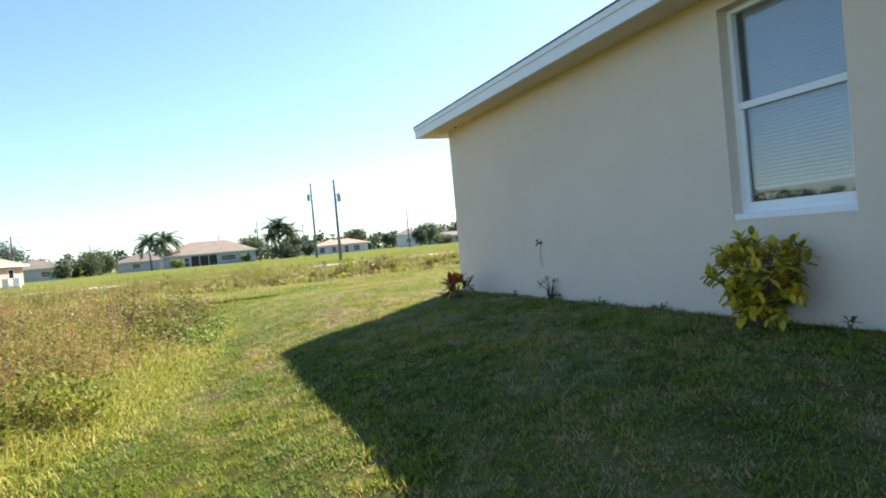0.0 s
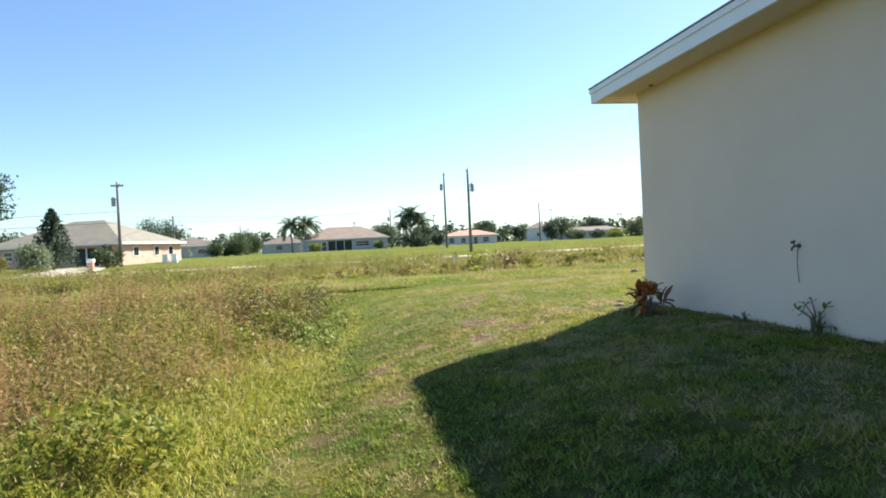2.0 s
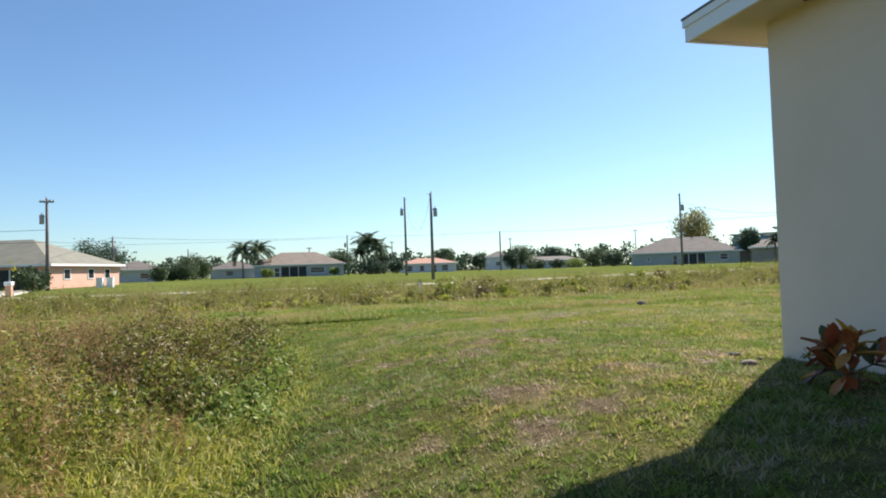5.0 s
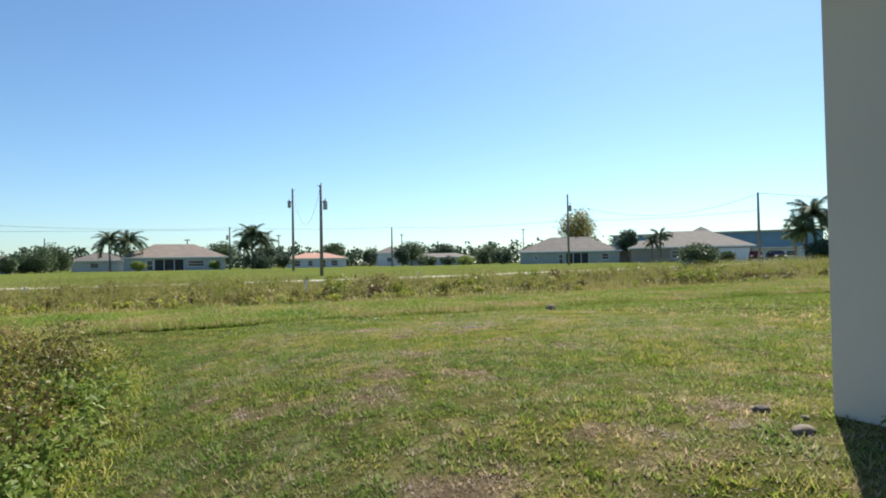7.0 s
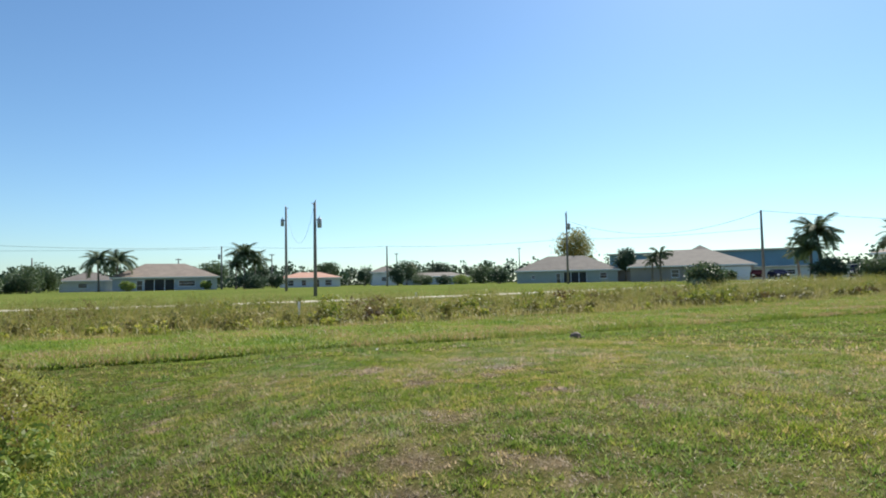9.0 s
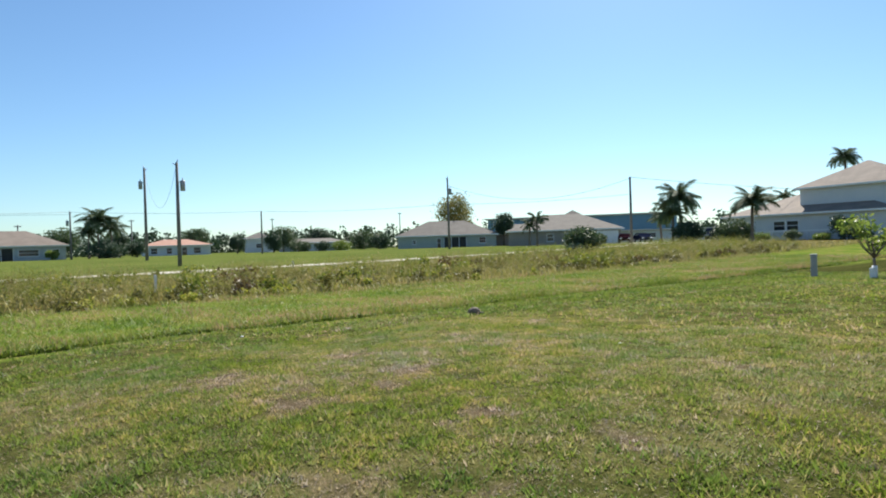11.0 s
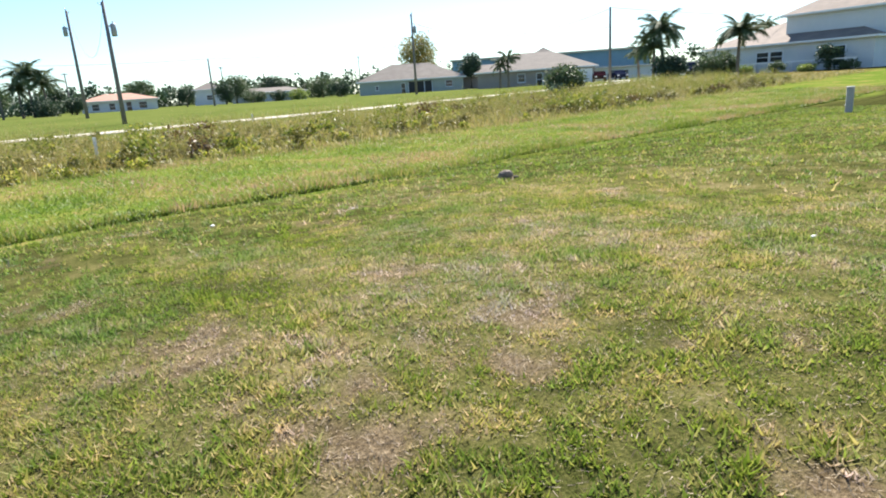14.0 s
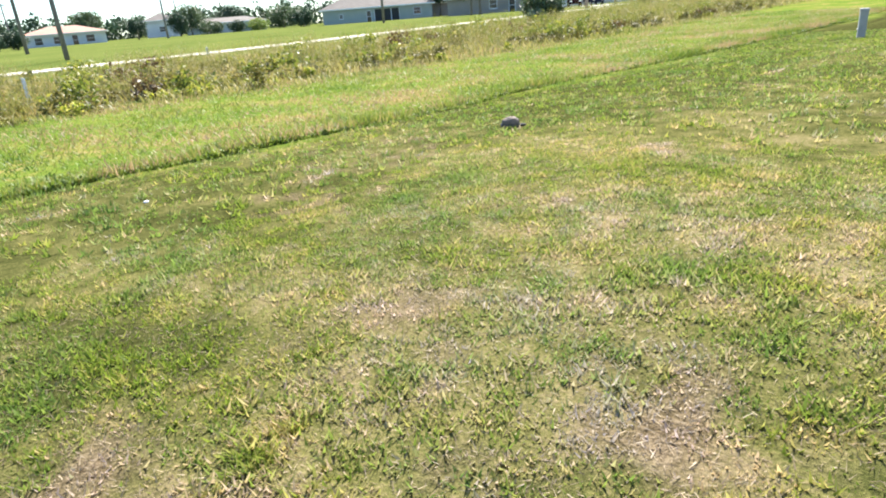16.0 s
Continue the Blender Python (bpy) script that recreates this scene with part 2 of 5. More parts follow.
M_STUCCO = surface("cream_stucco", (0.66, 0.545, 0.43), (0.74, 0.62, 0.50), 0.8, 160, 0.9, 0.35, 0.004)
M_WHITE = surface("white_paint", (0.76, 0.78, 0.79), (0.84, 0.85, 0.85), 2, 80, 0.5, 0.08, 0.002)
M_SHINGLE = surface("grey_shingle", (0.105, 0.092, 0.08), (0.175, 0.155, 0.135), 0.8, 9, 0.9, 0.5, 0.03)
M_SHINGLE_TAN = surface("tan_shingle", (0.17, 0.135, 0.11), (0.27, 0.22, 0.18), 0.8, 9, 0.9, 0.5, 0.03)
M_SHINGLE_GREEN = surface("grey_green_shingle", (0.14, 0.14, 0.11), (0.22, 0.215, 0.17), 0.8, 9, 0.9, 0.5, 0.03)
M_TILE = surface("orange_tile", (0.33, 0.165, 0.11), (0.47, 0.255, 0.18), 1.2, 10, 0.8, 0.5, 0.03)
M_WALL_WHITE = surface("white_stucco", (0.60, 0.61, 0.61), (0.70, 0.70, 0.69), 0.6, 60, 0.9, 0.2, 0.01)
M_WALL_BLUE = surface("pale_blue_stucco", (0.36, 0.40, 0.43), (0.44, 0.48, 0.50), 0.6, 60, 0.9, 0.2, 0.01)
M_WALL_GREEN = surface("pale_green_stucco", (0.33, 0.37, 0.33), (0.42, 0.45, 0.40), 0.6, 60, 0.9, 0.2, 0.01)
M_WALL_TAN = surface("tan_stucco", (0.28, 0.25, 0.22), (0.36, 0.32, 0.28), 0.6, 60, 0.9, 0.2, 0.01)
M_WALL_PINK = surface("pink_stucco", (0.60, 0.33, 0.25), (0.70, 0.42, 0.33), 0.6, 60, 0.9, 0.2, 0.01)
M_METAL_BLUE = surface("blue_metal_wall", (0.11, 0.22, 0.33), (0.16, 0.30, 0.42), 0.3, 20, 0.6, 0.1, 0.01)
M_CONCRETE = surface("concrete", (0.42, 0.39, 0.34), (0.60, 0.56, 0.50), 0.6, 25, 0.9, 0.3, 0.01)
M_ROAD = surface("sandy_road", (0.42, 0.38, 0.31), (0.58, 0.53, 0.44), 0.4, 18, 0.95, 0.3, 0.02)
M_POLE = surface("weathered_pole", (0.125, 0.115, 0.11), (0.23, 0.21, 0.20), 2, 30, 0.9, 0.4, 0.01)
M_CAN = surface("grey_transformer", (0.24, 0.26, 0.28), (0.34, 0.36, 0.38), 3, 40, 0.5, 0.05, 0.002)
M_WIRE = surface("cable", (0.05, 0.05, 0.05), (0.09, 0.09, 0.09), 3, 40, 0.6, 0)
M_DARKGLASS = surface("dark_window", (0.015, 0.02, 0.025), (0.03, 0.035, 0.04), 0.5, 5, 0.08, 0)
M_DARK_SHEET = surface("dark_sheet", (0.02, 0.022, 0.024), (0.045, 0.045, 0.045), 1, 12, 0.7, 0)
M_GREYPOST = surface("grey_plastic", (0.30, 0.31, 0.30), (0.42, 0.43, 0.41), 6, 50, 0.6, 0.1, 0.002)
M_STONE_BROWN = surface("brown_stone", (0.11, 0.085, 0.065), (0.25, 0.20, 0.16), 9, 60, 0.9, 0.5, 0.01)
M_STONE_DARK = surface("dark_stone", (0.05, 0.045, 0.04), (0.14, 0.12, 0.10), 9, 60, 0.9, 0.5, 0.01)
M_BRASS = surface("aged_brass", (0.07, 0.055, 0.04), (0.15, 0.12, 0.08), 20, 90, 0.6, 0.1, 0.001, 0.3)
M_BLIND = surface("white_blind", (0.76, 0.77, 0.80), (0.84, 0.85, 0.87), 2, 30, 0.6, 0)
M_TYRE = surface("tyre", (0.02, 0.02, 0.02), (0.04, 0.04, 0.04), 5, 40, 0.9, 0.1)
M_LAWN.node_tree.nodes["Principled BSDF"].inputs["Specular IOR Level"].default_value = 0.12
M_CAR_RED = surface("dark_red_car_paint", (0.022, 0.009, 0.013), (0.032, 0.013, 0.018), 1, 30, 0.5, 0)
M_CAR_BLUE = surface("dark_blue_car_paint", (0.012, 0.016, 0.035), (0.02, 0.026, 0.05), 1, 30, 0.5, 0)


for m_car in (M_CAR_RED, M_CAR_BLUE):
    m_car.node_tree.nodes["Principled BSDF"].inputs["Specular IOR Level"].default_value = 0.0


def croton(name, stops):
    m, nt, p = material(name)
    info = nt.nodes.new("ShaderNodeObjectInfo")
    vein = noise_tex(nt, 40, 3)
    col = ramp(nt, maths(nt, "ADD", maths(nt, "MULTIPLY", info.outputs["Random"], 0.75), maths(nt, "MULTIPLY", vein, 0.25)), stops)
    nt.links.new(col, p.inputs["Base Color"])
    p.inputs["Roughness"].default_value = 0.35
    tr = nt.nodes.new("ShaderNodeBsdfTranslucent")
    nt.links.new(col, tr.inputs[0])
    mx = nt.nodes.new("ShaderNodeMixShader")
    mx.inputs[0].default_value = 0.25
    nt.links.new(p.outputs[0], mx.inputs[1])
    nt.links.new(tr.outputs[0], mx.inputs[2])
    nt.links.new(mx.outputs[0], nt.nodes["Material Output"].inputs[0])
    return m


M_CROTON = croton("croton_yellow", ((0.1, (0.12, 0.18, 0.02)), (0.3, (0.36, 0.34, 0.03)), (0.55, (0.66, 0.52, 0.04)), (0.9, (0.72, 0.42, 0.04))))
M_CROTON_RED = croton("croton_red", ((0.1, (0.05, 0.09, 0.02)), (0.4, (0.28, 0.06, 0.025)), (0.65, (0.40, 0.13, 0.03)), (0.9, (0.58, 0.36, 0.04))))


def pane_material():
    m, nt, p = material("window_glass")
    nt.nodes.remove(p)
    clear, gloss, mx = nt.nodes.new("ShaderNodeBsdfTransparent"), nt.nodes.new("ShaderNodeBsdfGlossy"), nt.nodes.new("ShaderNodeMixShader")
    clear.inputs[0].default_value = (0.80, 0.84, 0.86, 1)
    gloss.inputs["Roughness"].default_value = 0.02
    fr = nt.nodes.new("ShaderNodeFresnel")
    fr.inputs[0].default_value = 1.6
    nt.links.new(maths(nt, "MINIMUM", maths(nt, "MULTIPLY", fr.outputs[0], 1.5), 0.2), mx.inputs[0])
    nt.links.new(clear.outputs[0], mx.inputs[1])
    nt.links.new(gloss.outputs[0], mx.inputs[2])
    nt.links.new(mx.outputs[0], nt.nodes["Material Output"].inputs[0])
    return m


M_PANE = pane_material()


# ---------------------------------------------------------------- mesh helpers
def part(name, bm, mat, parent=None, label=""):
    """Links a bmesh as one mesh object, under a thing or a part."""
    me = bpy.data.meshes.new(name)
    bm.to_mesh(me)
    bm.free()
    me.materials.append(mat)
    return shared(name, me, parent, label)


def shared(name, me, parent=None, label="", m=None):
    ob = new(name, me)
    if m is not None:
        ob.matrix_basis = m
    ob.parent = parent
    return tagged(ob, label)


def thing(name, label, category, m=None, group="", kind=""):
    ob = new(name)
    ob.empty_display_size = 0.2
    if m is not None:
        ob.matrix_basis = m
    return tagged(ob, label, category, group, kind)


def raw(name, co, faces, mat, attrs=None, smooth_faces=False):
    """A mesh from arrays: points and faces that all have as many corners."""
    co, faces = np.asarray(co, np.float32), np.asarray(faces, np.int32)
    me = bpy.data.meshes.new(name)
    me.vertices.add(len(co))
    me.vertices.foreach_set("co", co.ravel())
    n = faces.shape[1]
    me.loops.add(faces.size)
    me.loops.foreach_set("vertex_index", faces.ravel())
    me.polygons.add(len(faces))
    me.polygons.foreach_set("loop_start", np.arange(0, faces.size, n, dtype=np.int32))
    if smooth_faces:
        me.polygons.foreach_set("use_smooth", np.ones(len(faces), bool))
    for key, values in (attrs or {}).items():
        me.attributes.new(key, "FLOAT", "POINT").data.foreach_set("value", np.asarray(values, np.float32))
    me.update(calc_edges=True)
    me.materials.append(mat)
    return me


def add_box(bm, a, b, bevel=0.0):
    r = bmesh.ops.create_cube(bm, size=1)
    for v in r["verts"]:
        v.co = Vector([(a[k] + b[k]) / 2 + v.co[k] * (b[k] - a[k]) for k in range(3)])
    if bevel:
        bmesh.ops.bevel(bm, geom=list({e for v in r["verts"] for e in v.link_edges}), offset=bevel, segments=2, affect="EDGES", profile=0.6)


def box(a, b, bevel=0.0):
    bm = bmesh.new()
    add_box(bm, a, b, bevel)
    return bm


def add_tube(bm, pts, radii, sides=8):
    """A closed tube along points with a radius at each."""
    rings = []
    for k, p in enumerate(pts):
        p = Vector(p)
        d = (Vector(pts[min(k + 1, len(pts) - 1)]) - Vector(pts[max(k - 1, 0)])).normalized()
        a = d.orthogonal().normalized() if abs(d.z) < 0.9 else Vector((1, 0, 0)).cross(d).normalized()
        b = d.cross(a)
        rings.append([bm.verts.new(p + radii[k] * (math.cos(s) * a + math.sin(s) * b)) for s in (2 * math.pi * i / sides for i in range(sides))])
    for lo, hi in zip(rings, rings[1:]):
        for i in range(sides):
            f = bm.faces.new((lo[i], lo[(i + 1) % sides], hi[(i + 1) % sides], hi[i]))
            f.smooth = True
    bm.faces.new(rings[0][::-1])
    bm.faces.new(rings[-1])


def tube(pts, radii, sides=8):
    bm = bmesh.new()
    add_tube(bm, pts, radii, sides)
    return bm


def blades(name, x, y, length, width, lean, mat, attrs=None, z0=None, segments=1):
    """Many grass blades: tapered, each turned and leaning its own way, standing on the ground."""
    n = len(x)
    z = (gz(x, y) if z0 is None else z0) - 0.008
    turn, side = rng.uniform(0, 2 * np.pi, n), rng.uniform(0, 2 * np.pi, n)
    root = np.stack([x, y, z], -1)
    wide = np.stack([np.cos(turn), np.sin(turn), 0 * turn], -1) * (width / 2)[:, None]
    tilt = lean * rng.uniform(0.5, 1.3, n)
    way = np.stack([np.sin(tilt) * np.cos(side), np.sin(tilt) * np.sin(side), np.cos(tilt)], -1) * length[:, None]
    if segments == 1:
        co = np.stack([root - wide, root + wide, root + way], 1)
        tri = np.arange(3 * n).reshape(-1, 3)
        per = 3
    else:
        mid = root + way * 0.55 + np.array([0, 0, 1.0]) * (length * 0.12)[:, None]
        tip = root + way + np.stack([np.cos(side), np.sin(side), -0.9 + 0 * side], -1) * (length * 0.22)[:, None]
        co = np.stack([root - wide, root + wide, mid - wide * 0.8, mid + wide * 0.8, tip], 1)
        base = 5 * np.arange(n)[:, None]
        tri = np.concatenate([base + k for k in ((0, 1, 3), (0, 3, 2), (2, 3, 4))])
        per = 5
    extra = {k: np.repeat(v, per) for k, v in (attrs or {}).items()}
    return raw(name, co.reshape(-1, 3), tri, mat, extra)


def leaf_cloud(centres, spread, count, size, seed, aspect=1.6):
    """Small pointed leaves round the given centres, turned at random: points and faces."""
    r = np.random.default_rng(seed)
    c = np.asarray(centres)[r.integers(0, len(centres), count)]
    p = c + r.normal(0, 1, (count, 3)) * np.asarray(spread)[None] if np.ndim(spread) else c + np.clip(r.normal(0, spread, (count, 3)), -1.7 * spread, 1.7 * spread)
    a = r.normal(0, 1, (count, 3))
    a /= np.linalg.norm(a, axis=1)[:, None]
    b = np.cross(a, r.normal(0, 1, (count, 3)))
    b /= np.linalg.norm(b, axis=1)[:, None]
    s = (size * r.uniform(0.6, 1.3, count))[:, None]
    co = np.stack([p - a * s * aspect / 2, p + b * s / 2, p + a * s * aspect / 2, p - b * s / 2], 1)
    return co.reshape(-1, 3), np.arange(4 * count).reshape(-1, 4)


# ---------------------------------------------------------------- ground, road, drives
def axis(near, fine, far, steps):
    a, b = near
    mid = np.arange(a, b + fine / 2, fine)
    grow = np.geomspace(fine, far, steps)
    return np.concatenate([(a - grow)[::-1], mid, b + grow])


def build_ground():
    xs, ys = axis((-3, 13), 0.11, 2500, 60), axis((3, 24), 0.11, 2500, 60)
    x, y = np.meshgrid(xs, ys)
    z = gz(x, y)
    i = np.arange(x.size).reshape(x.shape)
    quads = np.stack([i[:-1, :-1], i[:-1, 1:], i[1:, 1:], i[1:, :-1]], -1).reshape(-1, 4)
    me = raw("ground", np.stack([x, y, z], -1).reshape(-1, 3), quads, M_GROUND, {"dry": dry(x, y).ravel(), "bare": bare(x, y).ravel()}, True)
    tagged(new("ground", me), "mown lawn, rank grass and far plots in one sheet", "ground", kind="structure")


build_ground()


def strip(name, label, category, pts, width, mat, lift=0.03, n=60):
    """A band of road or drive that follows the ground, with edges of its own thickness."""
    pts = [Vector((*p, 0)) for p in pts]
    rows = []
    for a, b in zip(pts, pts[1:]):
        for k in range(n):
            p = a.lerp(b, k / n)
            s = (b - a).normalized().cross(UP) * width / 2
            rows.append([(*(p + s * u).xy, g(*(p + s * u).xy) + h) for u, h in ((-1, -0.1), (-1, lift), (-0.4, lift + 0.01), (0.4, lift + 0.01), (1, lift), (1, -0.1))])
    co = np.array(rows).reshape(-1, 3)
    i = np.arange(len(co)).reshape(-1, 6)
    quads = np.stack([i[:-1, :-1], i[:-1, 1:], i[1:, 1:], i[1:, :-1]], -1).reshape(-1, 4)
    return tagged(new(name, raw(name, co, quads, mat)), label, category, kind="structure")


strip("road", "pale sandy side road across the open plots", "road", ((-160, 52.6), (-20, 54.0), (60, 55.0), (190, 60)), 2.6, M_ROAD, 0.015)
strip("driveway", "pale concrete driveway of the pink house", "driveway", ((-20.5, 55.6), (-23.4, 70.6)), 5.5, M_CONCRETE, n=20)
strip("driveway", "pale concrete driveway beside parked cars", "driveway", ((74.0, 56.0), (84.6, 70.6)), 5.5, M_CONCRETE, n=20)


# ---------------------------------------------------------------- houses
def hip_roof(w, d, rise, over, thick=0.16):
    """A closed hip roof over a plan of w by d, centred; eaves at height 0."""
    bm = bmesh.new()
    a, b = w / 2 + over, d / 2 + over
    if a >= b:
        ridge = [(-(a - b) - 0.01, 0, rise), (a - b + 0.01, 0, rise)]
    else:
        ridge = [(0, -(b - a), rise), (0, b - a, rise)]
    lo = [bm.verts.new((x, y, -thick)) for x, y in ((-a, -b), (a, -b), (a, b), (-a, b))]
    hi = [bm.verts.new((x, y, 0)) for x, y in ((-a, -b), (a, -b), (a, b), (-a, b))]
    r0, r1 = (bm.verts.new(p) for p in ridge)
    for k in range(4):
        bm.faces.new((lo[k], lo[(k + 1) % 4], hi[(k + 1) % 4], hi[k]))
    bm.faces.new(lo[::-1])
    if a >= b:
        for f in ((hi[0], hi[1], r1, r0), (hi[2], hi[3], r0, r1), (hi[1], hi[2], r1), (hi[3], hi[0], r0)):
            bm.faces.new(f)
    else:
        for f in ((hi[1], hi[2], r1, r0), (hi[3], hi[0], r0, r1), (hi[0], hi[1], r0), (hi[2], hi[3], r1)):
            bm.faces.new(f)
    return bm


def fascia_ring(w, d, over, z, h):
    bm = bmesh.new()
    a, b = w / 2 + over + 0.02, d / 2 + over + 0.02
    for p, q in (((-a, -b), (a, -b + 0.05)), ((-a, b - 0.05), (a, b)), ((-a, -b + 0.05), (-a + 0.05, b - 0.05)), ((a - 0.05, -b + 0.05), (a, b - 0.05))):
        add_box(bm, (*p, z - h), (*q, z + 0.01))
    return bm


def add_window(house, x, y, z, w, h, mats=None, name="window"):
    """A framed window on a wall that faces -y, standing a little proud, with a bar and a sill."""
    fr = bmesh.new()
    for a, b in (((x - w / 2, z), (x - w / 2 + 0.08, z + h)), ((x + w / 2 - 0.08, z), (x + w / 2, z + h)), ((x - w / 2 + 0.08, z + h - 0.08), (x + w / 2 - 0.08, z + h)),
                 ((x - w / 2 + 0.08, z), (x + w / 2 - 0.08, z + 0.08)), ((x - w / 2 + 0.08, z + h / 2 - 0.03), (x + w / 2 - 0.08, z + h / 2 + 0.03))):
        add_box(fr, (a[0], y - 0.06, a[1]), (b[0], y + 0.02, b[1]))
    win = part(name, fr, M_WHITE, house, "white framed sash window")
    part("pane", box((x - w / 2 + 0.08, y - 0.03, z + 0.08), (x + w / 2 - 0.08, y - 0.01, z + h - 0.08)), M_DARKGLASS, win, "dark glass")
    part("sill", box((x - w / 2 - 0.05, y - 0.10, z - 0.06), (x + w / 2 + 0.05, y, z), 0.01), M_WHITE, win)


def house(name, label, x, y, turn, w, d, h, rise, wall, roof, windows=(), porch=None, garage=None, over=0.5, base=None):
    """A single-storey house with a hip roof. Its front faces its own -y."""
    z = (g(x, y) if base is None else base) - 0.1
    root = thing(name, label, "house", pose(x, y, z, 0, 0, turn))
    cut = [q for q in (porch, ) if q]
    bm = bmesh.new()
    f = -d / 2
    if cut:
        px, pw = porch
        add_box(bm, (-w / 2, f, 0), (px - pw / 2, d / 2, h))
        add_box(bm, (px + pw / 2, f, 0), (w / 2, d / 2, h))
        add_box(bm, (px - pw / 2, f + 2.2, 0), (px + pw / 2, d / 2, h))
        add_box(bm, (px - pw / 2, f, h - 0.35), (px + pw / 2, f + 2.2, h))
    else:
        add_box(bm, (-w / 2, f, 0), (w / 2, d / 2, h))
    part("wall", bm, wall, root)
    part("roof", (lambda b: (bmesh.ops.translate(b, verts=b.verts, vec=(0, 0, h + 0.12)), b)[1])(hip_roof(w, d, rise, over)), roof, root)
    part("fascia", fascia_ring(w, d, over, h + 0.12, 0.2), M_WHITE, root, "white fascia board")
    if cut:
        # A flat near-black sheet closes the porch opening.
        part("porch_sheet", box((px - pw / 2, f + 0.25, 0.02), (px + pw / 2, f + 0.3, h - 0.36)), M_DARK_SHEET, root, "dark sheet across the porch opening")
        for s in (-pw / 2 + 0.08, -pw / 6, pw / 6, pw / 2 - 0.08):
            part("porch_post", box((px + s - 0.06, f + 0.08, 0), (px + s + 0.06, f + 0.2, h - 0.35)), M_WHITE, root, "white porch post")
    for wx, wz, ww, wh in windows:
        add_window(root, wx, f, wz, ww, wh)
    if garage:
        gx, gw = garage
        door = part("garage_door", box((gx - gw / 2, f - 0.05, 0.05), (gx + gw / 2, f + 0.02, 2.2)), M_WHITE, root, "white panelled garage door")
        for k in range(4):
            part("panel", box((gx - gw / 2 + 0.08, f - 0.08, 0.12 + k * 0.53), (gx + gw / 2 - 0.08, f - 0.05, 0.56 + k * 0.53)), M_WHITE, door)
    return root


# pale blue house with a dark porch, and the white gable behind it
house("house", "pale blue house with brown hip roof and dark porch", 6.2, 143.2, 0, 18.2, 11.0, 2.55, 2.7, M_WALL_BLUE, M_SHINGLE_TAN,
      windows=((-4.6, 0.1, 1.1, 2.0), (3.6, 0.8, 3.0, 1.2), (7.6, 0.8, 1.0, 1.2)), porch=(-1.2, 5.4))
house("house", "white outbuilding with a low grey roof", -7.5, 154.0, 0, 10.0, 8.0, 2.2, 1.7, M_WALL_WHITE, M_SHINGLE, windows=((-1.0, 0.8, 1.6, 1.0),))
house("house", "low house with orange tile roof", 38.8, 158.8, -12, 14.0, 9.0, 2.2, 1.35, M_WALL_WHITE, M_TILE,
      windows=((-4.5, 0.4, 1.4, 1.4), (-1.5, 0.4, 1.2, 1.4), (1.6, 0.0, 1.1, 1.9), (4.2, 0.4, 1.6, 1.4)))
house("house", "white house far behind dark trees", 62.5, 171.0, -20, 7.0, 8.0, 3.6, 1.7, M_WALL_WHITE, M_SHINGLE, windows=((0.0, 1.2, 1.4, 1.2),))
house("house", "long low house behind trimmed bushes", 68.0, 149.0, -25, 16.0, 8.0, 2.0, 1.0, M_WALL_WHITE, M_SHINGLE, windows=((-4.0, 0.6, 1.4, 1.0), (3.0, 0.6, 1.4, 1.0)))
house("house", "grey house with a low roof beyond the plots", -23.5, 130.0, 8, 9.0, 8.0, 2.2, 1.6, M_WALL_WHITE, M_SHINGLE, windows=((1.5, 0.7, 1.4, 1.0),))
house("house", "pale green house with grey hip roof", 80.6, 112.5, -36.8, 19.4, 12.0, 2.45, 3.0, M_WALL_GREEN, M_SHINGLE,
      windows=((-6.5, 0.9, 0.7, 0.8), (-1.6, 0.0, 0.9, 2.0), (7.0, 0.8, 1.4, 1.2)), porch=(1.6, 4.6))
house("house", "tan house with grey hip roof and garage", 84.0, 83.5, -47.8, 18.0, 12.5, 2.45, 2.75, M_WALL_TAN, M_SHINGLE,
      windows=((-2.2, 0.7, 1.2, 1.3), (0.6, 0.0, 1.0, 2.0)), garage=(6.4, 4.4))
house("house", "dark gabled house behind grey roofs", 96.0, 92.0, -47.8, 8.0, 12.0, 3.9, 2.6, M_WALL_TAN, M_SHINGLE)
house("house", "tan house half hidden behind a round tree", 94.5, 104.5, -40, 12.0, 9.0, 2.4, 2.0, M_WALL_TAN, M_SHINGLE, windows=((0, 0.8, 1.2, 1.2),))


def pink_house():
    root = house("house", "pink stucco house with grey-green hip roof", -26.15, 82.0, -18, 16.0, 12.0, 2.35, 2.9, M_WALL_PINK, M_SHINGLE_GREEN,
                 windows=((-5.4, 0.9, 1.2, 1.1),), porch=(4.6, 4.6), base=0.85)
    for wy in (-3.4, 0.6, 3.6):
        fr = bmesh.new()
        for a, b in (((wy - 0.55, 0.9), (wy - 0.47, 2.0)), ((wy + 0.47, 0.9), (wy + 0.55, 2.0)), ((wy - 0.47, 1.92), (wy + 0.47, 2.0)), ((wy - 0.47, 0.9), (wy + 0.47, 0.98))):
            add_box(fr, (7.98, a[0], a[1]), (8.06, b[0], b[1]))
        win = part("window", fr, M_WHITE, root, "white framed window")
        part("pane", box((8.005, wy - 0.47, 0.98), (8.03, wy + 0.47, 1.92)), M_DARKGLASS, win)


pink_house()


